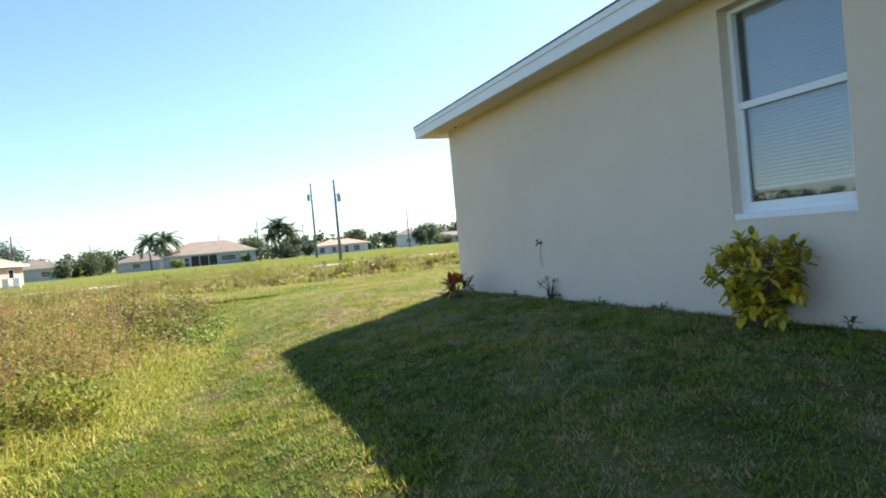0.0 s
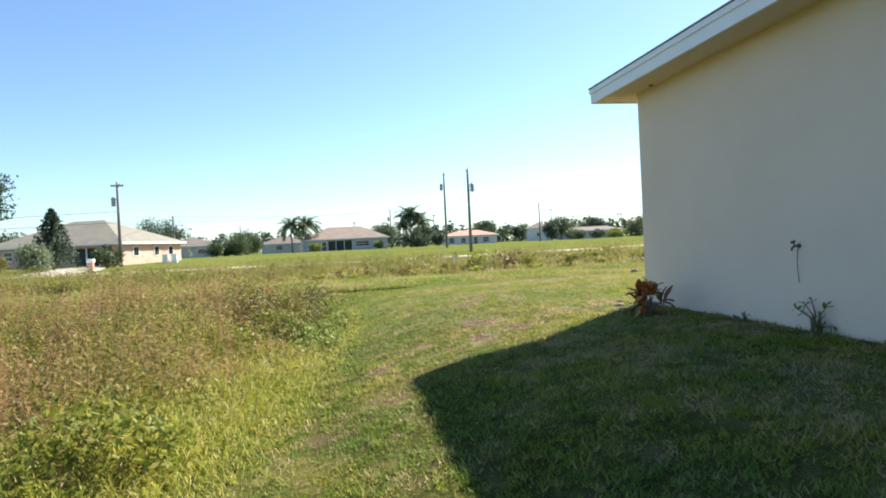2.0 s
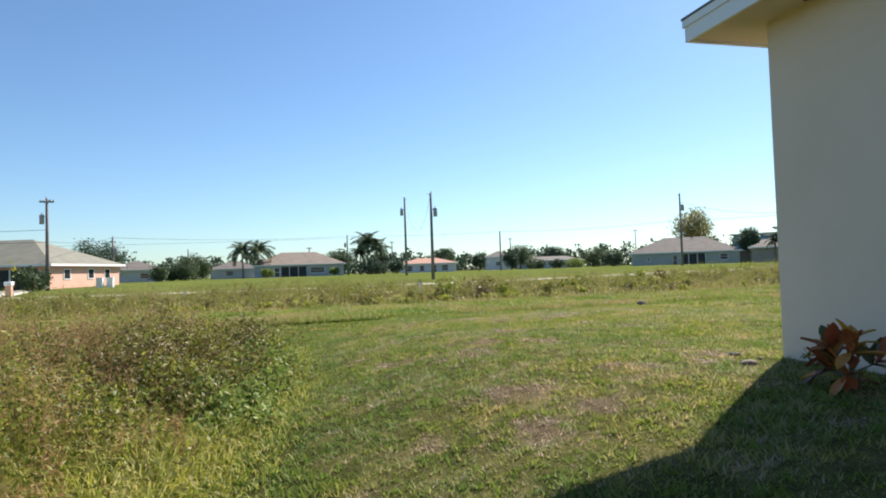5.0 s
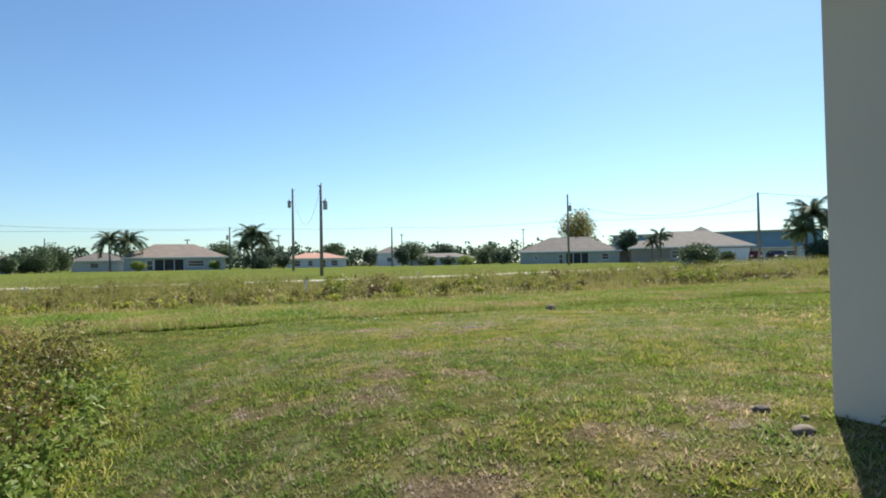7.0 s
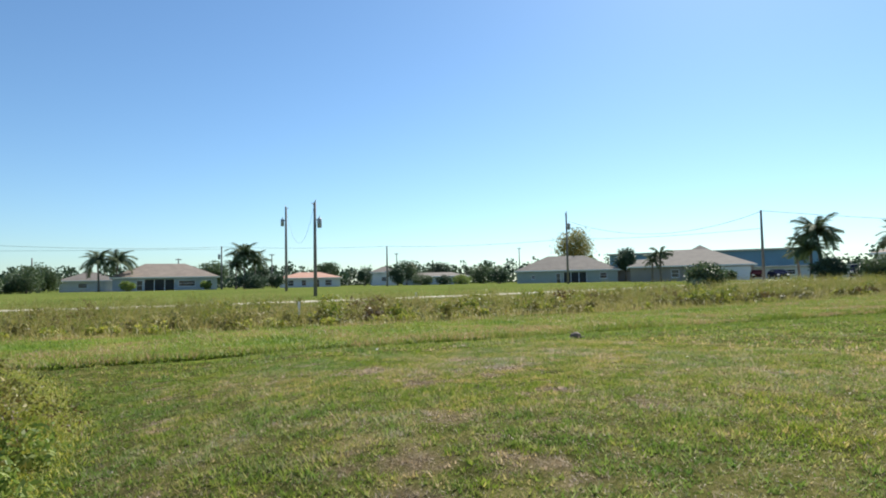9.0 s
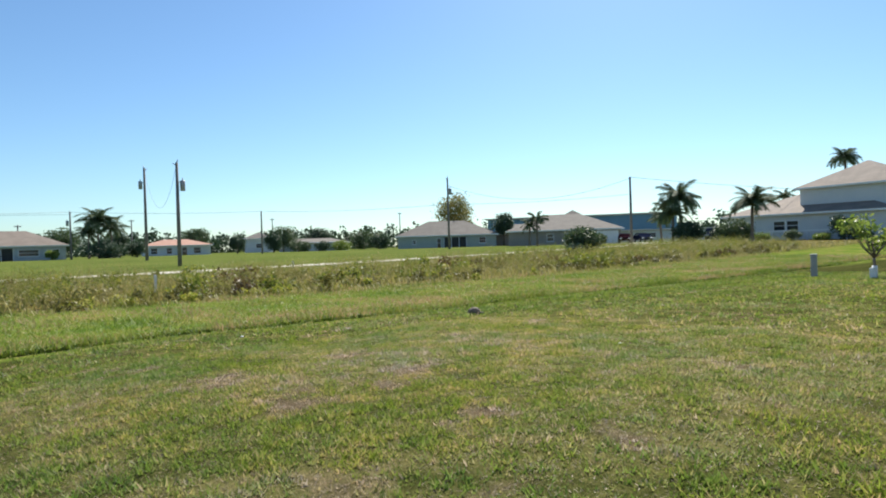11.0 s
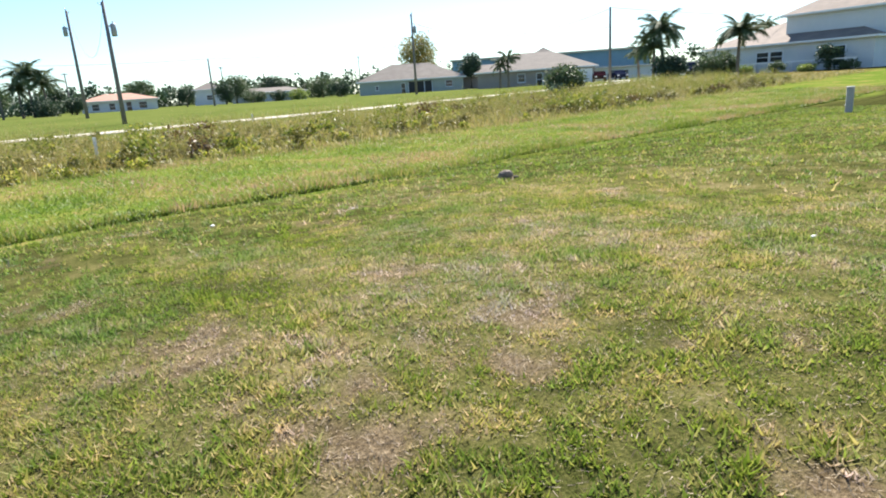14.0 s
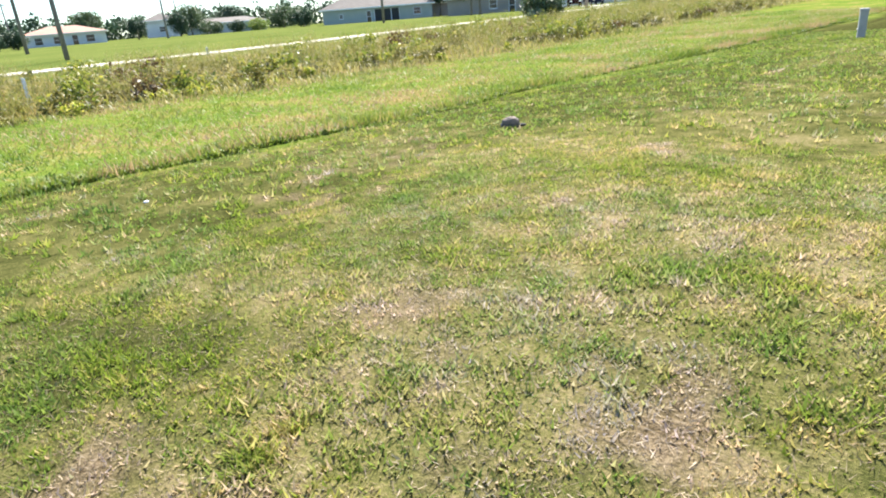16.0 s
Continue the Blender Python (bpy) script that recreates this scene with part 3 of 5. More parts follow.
def warehouse():
    root = thing("warehouse", "long teal metal building behind the houses", "building", pose(131.5, 119.0, 0.9, 0, 0, -52))
    part("wall", box((-26, 0, 0), (23, 20, 6.9)), M_METAL_BLUE, root)
    part("roof", box((-26.6, -0.8, 6.9), (23.6, 20.8, 7.3), 0.05), M_CONCRETE, root, "pale flat roof edge")
    for k in range(21):
        part("rib", box((-25 + k * 2.25, -0.12, 0), (-24.8 + k * 2.25, 0, 6.8)), M_METAL_BLUE, root)
    low = thing("outbuilding", "long low white building before the warehouse", "building", pose(112.0, 84.0, 0.8, 0, 0, -52))
    part("wall", box((-16, 0, 0), (16, 6, 2.3)), M_WALL_WHITE, low)
    part("roof", box((-16.4, -0.5, 2.3), (16.4, 6.5, 2.6), 0.04), M_CONCRETE, low)
    for k in (-9, -1, 7):
        add_window(low, k, 0, 0.9, 1.6, 1.0)


warehouse()


def two_storey_house():
    """White house with a lower front wing and a set-back upper floor, roofs brown and hipped."""
    root = thing("house", "white two-storey house with brown hip roofs", "house", pose(79.0, 43.0, 0.9, 0, 0, -97))

    def roof(name, cx, cy, w, d, rise, z, label=""):
        b = hip_roof(w, d, rise, 0.5)
        bmesh.ops.translate(b, verts=b.verts, vec=(cx, cy, z))
        part(name, b, M_SHINGLE_TAN, root, label)
        b = fascia_ring(w, d, 0.5, z, 0.2)
        bmesh.ops.translate(b, verts=b.verts, vec=(cx, cy, 0))
        part("fascia", b, M_WHITE, root)

    part("wall", box((-9.2, 0.0, 0), (9.2, 13.0, 3.0)), M_WALL_WHITE, root)
    roof("roof", 0, 6.5, 18.4, 13.0, 2.7, 3.12)
    part("upper_wall", box((-0.8, 2.0, 3.1), (9.3, 12.8, 6.0)), M_WALL_WHITE, root)
    roof("upper_roof", 4.25, 7.4, 10.1, 10.8, 2.9, 6.1)
    for wx, wz, ww, wh in ((-2.2, 1.1, 1.5, 1.2), (-0.6, 1.1, 1.5, 1.2), (5.8, 0.3, 1.6, 2.1)):
        add_window(root, wx, 0, wz, ww, wh)
    for wy, wz in ((4.4, 4.0), (8.2, 4.0), (4.4, 1.0)):
        x = 9.3 if wz > 3 else 9.2
        fr = bmesh.new()
        for a, b in (((wy - 0.6, wz), (wy - 0.5, wz + 1.5)), ((wy + 0.5, wz), (wy + 0.6, wz + 1.5)), ((wy - 0.5, wz + 1.4), (wy + 0.5, wz + 1.5)), ((wy - 0.5, wz), (wy + 0.5, wz + 0.1)), ((wy - 0.5, wz + 0.7), (wy + 0.5, wz + 0.78))):
            add_box(fr, (x - 0.02, a[0], a[1]), (x + 0.06, b[0], b[1]))
        win = part("window", fr, M_WHITE, root, "white framed sash window")
        part("pane", box((x + 0.005, wy - 0.5, wz + 0.1), (x + 0.03, wy + 0.5, wz + 1.4)), M_DARKGLASS, win)
    part("terrace_rail", box((-6.0, -2.1, 1.0), (8.6, -2.0, 1.12)), M_WHITE, root, "white rail along the terrace")
    for k in range(8):
        part("rail_post", box((-6.0 + k * 2.05, -2.1, -0.1), (-5.9 + k * 2.05, -2.0, 1.0)), M_WHITE, root)


two_storey_house()


# ---------------------------------------------------------------- the near house
HOUSE_TURN = pose(4.75, 8.75, 0, 0, 0, -1.2) @ pose(-4.75, -8.75, 0)


def near_house():
    X0, X1, Y0, Y1, Z0, ZS = 4.75, 17.0, -14.0, 8.75, 0.35, 3.34
    root = thing("near_house", "cream stucco house with white fascia and soffit", "house", HOUSE_TURN)
    t = 0.2
    WY0, WY1, WZ0, WZ1 = 1.72, 2.79, 1.42, 3.20
    bm = bmesh.new()
    for a, b in (((Y0, Z0), (WY0, ZS)), ((WY1, Z0), (Y1, ZS)), ((WY0, Z0), (WY1, WZ0)), ((WY0, WZ1), (WY1, ZS))):
        add_box(bm, (X0, a[0], a[1]), (X0 + t, b[0], b[1]))
    bmesh.ops.remove_doubles(bm, verts=bm.verts, dist=1e-4)
    part("wall", bm, M_STUCCO, root, "smooth cream stucco wall in shade")
    for a, b in (((X0 + t, Y1 - t), (X1, Y1)), ((X0 + t, Y0), (X1, Y0 + t)), ((X1 - t, Y0 + t), (X1, Y1 - t))):
        part("wall", box((*a, Z0), (*b, ZS)), M_STUCCO, root)
    part("ceiling_board", box((X0 + t, Y0 + t, ZS - 0.1), (X1 - t, Y1 - t, ZS - 0.02)), M_WHITE, root)
    o = 0.42
    part("soffit", box((X0 - o, Y0 - o, ZS), (X1 + o, Y1 + o, ZS + 0.03)), M_STUCCO, root, "cream boarded soffit")
    ring = bmesh.new()
    a0, a1, b0, b1 = X0 - o, X1 + o, Y0 - o, Y1 + o
    for p, q in (((a0 - 0.03, b0 - 0.03), (a0, b1 + 0.03)), ((a1, b0 - 0.03), (a1 + 0.03, b1 + 0.03)), ((a0, b0 - 0.03), (a1, b0)), ((a0, b1), (a1, b1 + 0.03))):
        add_box(ring, (*p, ZS - 0.025), (*q, ZS + 0.165))
    part("fascia", ring, M_WHITE, root, "white aluminium fascia")
    ring = bmesh.new()
    for p, q in (((a0 - 0.045, b0 - 0.045), (a0 - 0.03, b1 + 0.045)), ((a0 - 0.03, b1 + 0.03), (a1 + 0.03, b1 + 0.045))):
        add_box(ring, (*p, ZS + 0.105), (*q, ZS + 0.17))
    part("drip_edge", ring, M_WHITE, root, "white metal drip edge")
    b = hip_roof(X1 - X0, Y1 - Y0, 2.55, o + 0.052, 0.018)
    bmesh.ops.translate(b, verts=b.verts, vec=((X0 + X1) / 2, (Y0 + Y1) / 2, ZS + 0.19))
    part("roof", b, M_SHINGLE, root, "grey shingle roof")
    part("vent_cap", tube([(X0 - 0.06, 8.28, ZS - 0.012), (X0 - 0.06, 8.28, ZS + 0.004)], [0.025, 0.03], 10), M_BRASS, root, "small dark soffit fixing")

    # window: frame, two sashes, panes, blind, sill
    xf = X0 + 0.11
    fr = bmesh.new()
    for a, c in (((WY0, WZ0 + 0.05), (WY0 + 0.045, WZ1)), ((WY1 - 0.045, WZ0 + 0.05), (WY1, WZ1)), ((WY0 + 0.045, WZ1 - 0.045), (WY1 - 0.045, WZ1)), ((WY0 + 0.045, WZ0 + 0.05), (WY1 - 0.045, WZ0 + 0.09))):
        add_box(fr, (xf, a[0], a[1]), (xf + 0.07, c[0], c[1]), 0.004)
    win = part("window", fr, M_WHITE, root, "white aluminium single-hung window with closed blind")
    part("window_sill", box((X0 + 0.01, WY0, WZ0), (X0 + t, WY1, WZ0 + 0.05), 0.006), M_WHITE, win, "white stucco sill")
    zm = 2.37
    part("meeting_rail", box((xf - 0.012, WY0 + 0.045, zm - 0.03), (xf + 0.05, WY1 - 0.045, zm + 0.03), 0.005), M_WHITE, win)
    sash = bmesh.new()
    for a, c in (((WY0 + 0.045, WZ0 + 0.09), (WY0 + 0.085, zm - 0.03)), ((WY1 - 0.085, WZ0 + 0.09), (WY1 - 0.045, zm - 0.03)), ((WY0 + 0.085, WZ0 + 0.09), (WY1 - 0.085, WZ0 + 0.14))):
        add_box(sash, (xf + 0.005, a[0], a[1]), (xf + 0.045, c[0], c[1]), 0.004)
    part("lower_sash", sash, M_WHITE, win)
    for z0, z1, dx in ((WZ0 + 0.13, zm - 0.03, 0.02), (zm + 0.03, WZ1 - 0.045, 0.05)):
        pane = part("pane", box((xf + dx, WY0 + 0.05, z0), (xf + dx + 0.004, WY1 - 0.05, z1)), M_PANE, win, "clear reflecting glass")
        pane.visible_shadow = False
    slat = bmesh.new()
    add_box(slat, (-0.015, WY0 + 0.09, -0.001), (0.015, WY1 - 0.09, 0.001))
    me = bpy.data.meshes.new("slat")
    slat.to_mesh(me)
    slat.free()
    me.materials.append(M_BLIND)
    for k in range(46):
        shared("slat", me, win, m=pose(xf + 0.085, 0, 1.71 + k * 0.032, 0, 48, 0))
    part("bottom_rail", box((xf + 0.075, WY0 + 0.09, 1.66), (xf + 0.10, WY1 - 0.09, 1.69), 0.004), M_BLIND, win)
    part("room_wall", box((X0 + 2.2, Y0 + t, Z0), (X0 + 2.3, Y1 - t, ZS - 0.1)), M_WALL_WHITE, root, "white wall inside the room")

    # tap on the wall
    tap = thing("garden_tap", "small brass garden tap on the cream wall", "tap", HOUSE_TURN @ pose(X0, 5.97, 1.33))
    part("flange", tube([(0.0, 0, 0), (-0.012, 0, 0)], [0.032, 0.03], 12), M_BRASS, tap)
    part("spout", tube([(-0.01, 0, 0), (-0.06, 0, 0.0), (-0.09, 0, -0.02), (-0.10, 0, -0.055)], [0.014, 0.015, 0.014, 0.013], 8), M_BRASS, tap)
    part("stem", tube([(-0.055, 0, 0), (-0.075, 0, 0.05)], [0.009, 0.008], 8), M_BRASS, tap)
    part("handle", tube([(-0.073, 0, 0.048), (-0.08, 0, 0.062)], [0.03, 0.028], 8), M_STONE_DARK, tap, "dark round handle")
    part("cord", tube([(-0.02, 0, -0.03), (-0.03, 0.01, -0.22), (-0.02, 0.0, -0.46)], [0.004, 0.004, 0.004], 5), M_WIRE, tap, "thin dark cord hanging from the tap")
    tap.scale = (0.8, 0.7, 0.7)


near_house()


# ---------------------------------------------------------------- plants at the wall
def leaf_mesh(name, length, width, mat, curl=0.25):
    """One pointed leaf with a folded midrib, growing along +y."""
    bm = bmesh.new()
    rows = []
    for k, (u, wd) in enumerate(((0, 0.08), (0.25, 0.75), (0.55, 1.0), (0.82, 0.6), (1, 0.03))):
        z = curl * length * (u - 1.4 * u * u)
        rows.append([bm.verts.new((s * wd * width / 2, u * length, z + abs(s) * width * 0.16)) for s in (-1, 0, 1)])
    for a, b in zip(rows, rows[1:]):
        for i in (0, 1):
            bm.faces.new((a[i], a[i + 1], b[i + 1], b[i])).smooth = True
    me = bpy.data.meshes.new(name)
    bm.to_mesh(me)
    bm.free()
    me.materials.append(mat)
    return me


def croton_bush(label, x, y, height, radius, whorls, per, leaf, mat, seed):
    r = random.Random(seed)
    z = g(x, y) - 0.02
    x -= 0.021 * (8.75 - y)
    root = thing("croton_bush", label, "shrub", pose(x, y, z))
    meshes = [leaf_mesh("leaf", leaf * s, leaf * s * 0.46, mat, c) for s, c in ((1.0, 0.25), (0.8, 0.4), (1.15, 0.1))]
    for k in range(whorls):
        a, cz, s = r.uniform(0, 2 * math.pi), r.uniform(-0.95, 1.0), r.uniform(0.55, 1.0)
        rad = radius * s * math.sqrt(1 - cz * cz) * r.uniform(0.8, 1.1)
        tip = Vector((rad * math.cos(a), rad * math.sin(a), height * (0.52 + 0.45 * cz * s)))
        mid = Vector((tip.x * 0.3, tip.y * 0.3, tip.z * 0.5 + 0.12 * height))
        part("stem", tube([(0.03 * math.cos(a), 0.03 * math.sin(a), 0), mid, tip], [0.011, 0.008, 0.004], 5), M_BARK, root)
        out = (tip - mid).normalized()
        for j in range(per):
            b = j * 2.4 + r.uniform(-0.4, 0.4)
            side = out.orthogonal().normalized()
            side = Matrix.Rotation(b, 3, out) @ side
            way = (side * r.uniform(0.55, 1.1) + out * r.uniform(0.2, 1.0)).normalized()
            m = Matrix.Translation(tip - out * 0.012 * j) @ way.to_track_quat("Y", "Z").to_matrix().to_4x4()
            shared("leaf", r.choice(meshes), root, m=m)
    return root


croton_bush("yellow and green croton bush under the window", 4.42, 2.27, 0.78, 0.38, 105, 8, 0.10, M_CROTON, 3)
croton_bush("small red and orange croton near the house corner", 4.18, 7.61, 0.37, 0.19, 11, 6, 0.17, M_CROTON_RED, 5)
croton_bush("straggly dark weed against the wall", 4.66, 5.70, 0.36, 0.17, 11, 4, 0.055, M_WEEDLEAF, 6)
for wx, wy, s in ((4.62, 4.6, 1), (4.64, 3.7, 2), (4.6, 1.75, 3), (4.62, 6.6, 4), (4.64, 8.35, 5), (4.6, 1.2, 6)):
    croton_bush("low weed at the foot of the wall", wx, wy, 0.12, 0.12, 5, 4, 0.05, M_WEEDLEAF, 20 + s)


def rock(name, label, x, y, size, mat, seed, sink=0.2):
    bm = bmesh.new()
    bmesh.ops.create_icosphere(bm, subdivisions=3, radius=1)
    r = random.Random(seed)
    off = Vector((r.uniform(-9, 9), r.uniform(-9, 9), 3))
    for v in bm.verts:
        n = 1 + 0.25 * noise.noise(v.co * 1.3 + off) + 0.1 * noise.noise(v.co * 4 + off)
        v.co = Vector((v.co.x * size[0], v.co.y * size[1], v.co.z * size[2])) * n
    for f in bm.faces:
        f.smooth = True
    me = bpy.data.meshes.new(name)
    bm.to_mesh(me)
    bm.free()
    me.materials.append(mat)
    ob = new(name, me)
    ob.matrix_basis = pose(x, y, g(x, y) + size[2] * (1 - sink), 0, 0, r.uniform(0, 180))
    return tagged(ob, label, "stone")


rock("stone", "small grey stone in dry grass near the house", 4.50, 9.01, (0.05, 0.034, 0.022), M_STONE_DARK, 1, 0.35)
rock("stone", "flat brown stone beside the house corner", 4.30, 8.62, (0.075, 0.045, 0.024), M_STONE_BROWN, 2, 0.35)
rock("stone", "pale rubble at the house corner", 4.55, 8.78, (0.024, 0.02, 0.012), M_STONE_BROWN, 4)


def domed_stone():
    root = thing("stone", "domed stone, pale on top, alone on the lawn", "stone", pose(10.2, 19.2, g(10.2, 19.2), 0, 0, -40))
    bm = bmesh.new()
    bmesh.ops.create_icosphere(bm, subdivisions=3, radius=1)
    for v in bm.verts:
        n = 1 + 0.06 * noise.noise(v.co * 2)
        v.co = Vector((v.co.x * 0.115, v.co.y * 0.095, 0.065 + max(v.co.z, -0.1) * 0.075)) * n
    # The cap gets a lighter brown than the base below it.
    part("cap", bm, M_STONE_BROWN, root, "cap of a paler brown than the base")
    bm = bmesh.new()
    bmesh.ops.create_icosphere(bm, subdivisions=3, radius=1)
    for v in bm.verts:
        v.co = Vector((v.co.x * 0.128, v.co.y * 0.105, 0.035 + v.co.z * 0.05)) * (1 + 0.08 * noise.noise(v.co * 3))
    part("base", bm, M_STONE_DARK, root, "dark underside")
    bm = bmesh.new()
    bmesh.ops.create_icosphere(bm, subdivisions=2, radius=1)
    for v in bm.verts:
        v.co = Vector((0.14 + v.co.x * 0.06, v.co.y * 0.03, 0.025 + v.co.z * 0.022))
    part("spur", bm, M_STONE_DARK, root)


domed_stone()
for k, (px, py) in enumerate(((8.05, 14.16), (6.0, 20.1))):
    rock("litter", "small white scrap lying on the lawn", px, py, (0.03, 0.022, 0.012), M_WHITE, 40 + k)


# ---------------------------------------------------------------- posts and poles
def pedestal():
    x, y = 25.8, 19.5
    root = thing("utility_pedestal", "grey plastic utility pedestal standing in the lawn", "pedestal", pose(x, y, g(x, y) - 0.03, 0, 0, 20))
    part("body", box((-0.10, -0.10, 0), (0.10, 0.10, 0.74), 0.015), M_GREYPOST, root)
    part("cap", box((-0.11, -0.11, 0.74), (0.11, 0.11, 0.82), 0.02), M_GREYPOST, root)
    part("flange", box((-0.115, -0.115, 0.24), (0.115, 0.115, 0.27), 0.005), M_GREYPOST, root)


pedestal()
for px, py, h in ((8.2, 36.5, 0.75), (-4.1, 42.5, 0.6), (18.5, 47.0, 0.7)):
    stake = thing("marker_stake", "white survey stake in the weeds", "stake", pose(px, py, g(px, py)))
    part("shaft", box((-0.05, -0.03, -0.05), (0.05, 0.03, h), 0.008), M_WHITE, stake)


def utility_pole(x, y, height, can=0, cross=False, lean=0.0):
    root = thing("utility_pole", "weathered wooden utility pole" + (" with grey transformer" if can else ""), "utility pole", pose(x, y, g(x, y) - 0.1, lean, 0, 0), "poles along the plots")
    part("pole", tube([(0, 0, 0), (0, 0, height * 0.5), (0, 0, height)], [0.17, 0.145, 0.11], 10), M_POLE, root)
    if can:
        z = height - 1.9
        part("bracket", box((min(0, can * 0.25), -0.03, z + 0.25), (max(0, can * 0.25), 0.03, z + 0.33)), M_CAN, root)
        c = part("transformer", tube([(can * 0.42, 0, z - 0.42), (can * 0.42, 0, z + 0.38), (can * 0.42, 0, z + 0.46)], [0.20, 0.21, 0.13], 12), M_CAN, root, "grey transformer can")
        part("bushing", tube([(can * 0.42, 0, z + 0.46), (can * 0.42, 0, z + 0.68)], [0.05, 0.03], 6), M_CAN, c)
        part("insulator", tube([(0, -0.02, height), (can * 0.1, -0.02, height + 0.25)], [0.05, 0.03], 6), M_CAN, root)
        part("cutout", tube([(-can * 0.05, 0, height - 0.25), (-can * 0.32, 0, height - 0.05)], [0.035, 0.03], 6), M_CAN, root)
    if cross:
        part("crossarm", box((-0.6, -0.06, height - 0.35), (0.6, 0.06, height - 0.22)), M_POLE, root)
        for s in (-0.53, -0.28, 0.28, 0.53):
            part("insulator", tube([(s, 0, height - 0.22), (s, 0, height - 0.05)], [0.05, 0.03], 6), M_CAN, root)
    return Vector((x, y, g(x, y) + height - 0.15))


PA = utility_pole(17.5, 83.8, 10.2, -1)
PB = utility_pole(16.0, 64.1, 8.65, 1)
PC = utility_pole(55.2, 78.6, 10.0, 1)
PD = utility_pole(64.6, 55.4, 8.2)
PE = utility_pole(42.94, 116.77, 7.6)
PL = utility_pole(-19.0, 68.7, 8.5, -1, True)
PM = utility_pole(-20.5, 99.5, 6.5, 1)
PN = utility_pole(15.0, 127.6, 7.9, -1)
PO = utility_pole(-17.0, 150.0, 6.8)
PQ = utility_pole(9.0, 152.0, 6.8, 0, True)
PR = utility_pole(30.0, 160.0, 8.2, 0, True)
PS = utility_pole(66.0, 170.0, 9.0, 0, True)
PT = utility_pole(100.0, 160.0, 10.2, 0, True)


def cable(a, b, sag, down=0.0, radius=0.024):
    a, b = Vector(a) - UP * down, Vector(b) - UP * down
    pts = [a.lerp(b, k / 16) - UP * sag * 4 * (k / 16) * (1 - k / 16) for k in range(17)]
    root = thing("power_cable", "thin dark power cable strung between poles", "cable", pose(*a), "power cables")
    part("strand", tube([p - a for p in pts], [radius] * 17, 4), M_WIRE, root)


cable(PL - UP * 3.9, PM, 0.3)
cable(PM, PN, 0.5)
cable(PN, PE, 0.3)
cable(PE, PC - UP * 3.6, 0.4)
cable(PC, PD + UP * 0.9, 2.2, 1.0)
cable(PC - UP * 3.6, PD - UP * 2.0, 0.3)
cable(PD, (120, 30, 6.5), 0.8)
cable(PA, PB, 4.0, 0.0, 0.011)
cable(PL - UP * 2.8, (-120, 100, 7.6), 0.5)
cable(PL - UP * 3.9, (-120, 100, 5.9), 0.3)
cable(PN, (-90, 118, 8.0), 0.5, 0.4)


# ---------------------------------------------------------------- trees
def palm_frond(name, length, droop, seed):
    """A feathered frond along +y that arches down, with two rows of hanging leaflets."""
    r = random.Random(seed)
    co, faces = [], []

    def tri(*p):
        faces.append(tuple(range(len(co), len(co) + 3)))
        co.extend(p)

    def rib(u):
        return Vector((0, length * (u - 0.25 * u * u * droop), length * (0.42 * u - 0.72 * droop * u * u)))

    for k in range(13):
        p, q = rib(k / 13), rib((k + 1) / 13)
        w = 0.03 * (1 - 0.06 * k)
        tri(p - Vector((w, 0, 0)), p + Vector((w, 0, 0)), q)
    for k in range(6, 120):
        u = k / 120
        p, q = rib(u), rib(min(1, u + 0.022))
        ll = length * 0.27 * (0.45 + 1.5 * u * (1.15 - u)) * r.uniform(0.75, 1.1)
        for side in (-1, 1):
            tri(p, q, p + Vector((side * ll * 0.70, ll * 0.5, -ll * r.uniform(0.25, 0.9))))
    return raw(name, [tuple(c) for c in co], faces, M_FROND)


FRONDS = [palm_frond("frond", 1.0, d, s) for s, d in enumerate((0.7, 0.9, 1.15, 1.4, 0.55))]


def palm(x, y, height, frond, count, seed, label="feather palm with drooping green fronds", base=None):
    r = random.Random(seed)
    z = (g(x, y) if base is None else base) - 0.05
    root = thing("palm_tree", label, "palm tree", pose(x, y, z), "palms")
    hb = height - frond * 0.45
    dx, dy = r.uniform(-0.3, 0.3), r.uniform(-0.3, 0.3)
    pts = [(dx * u * u, dy * u * u, hb * u) for u in (0, 0.08, 0.35, 0.7, 1.0)]
    part("trunk", tube(pts, [0.24, 0.19, 0.16, 0.15, 0.13], 8), M_BARK, root, "grey ringed trunk")
    part("crownshaft", tube([(dx, dy, hb - 0.3), (dx, dy, hb + 0.5)], [0.15, 0.08], 8), M_FROND, root)
    count = int(count * 1.4)
    for k in range(count):
        a = k * 137.5 + r.uniform(-15, 15)
        up = 86 * (1 - k / count) - 30
        m = pose(dx, dy, hb + 0.35) @ pose(0, 0, 0, 0, 0, a) @ pose(0, 0, 0, up + r.uniform(-8, 8), r.uniform(-20, 20), 0)
        s = 1.1 * frond * r.uniform(0.85, 1.12)
        shared("frond", FRONDS[(k * 5 // count + r.randrange(2)) % 5], root, m=m @ Matrix.Diagonal((s, s, s, 1)))
    return root


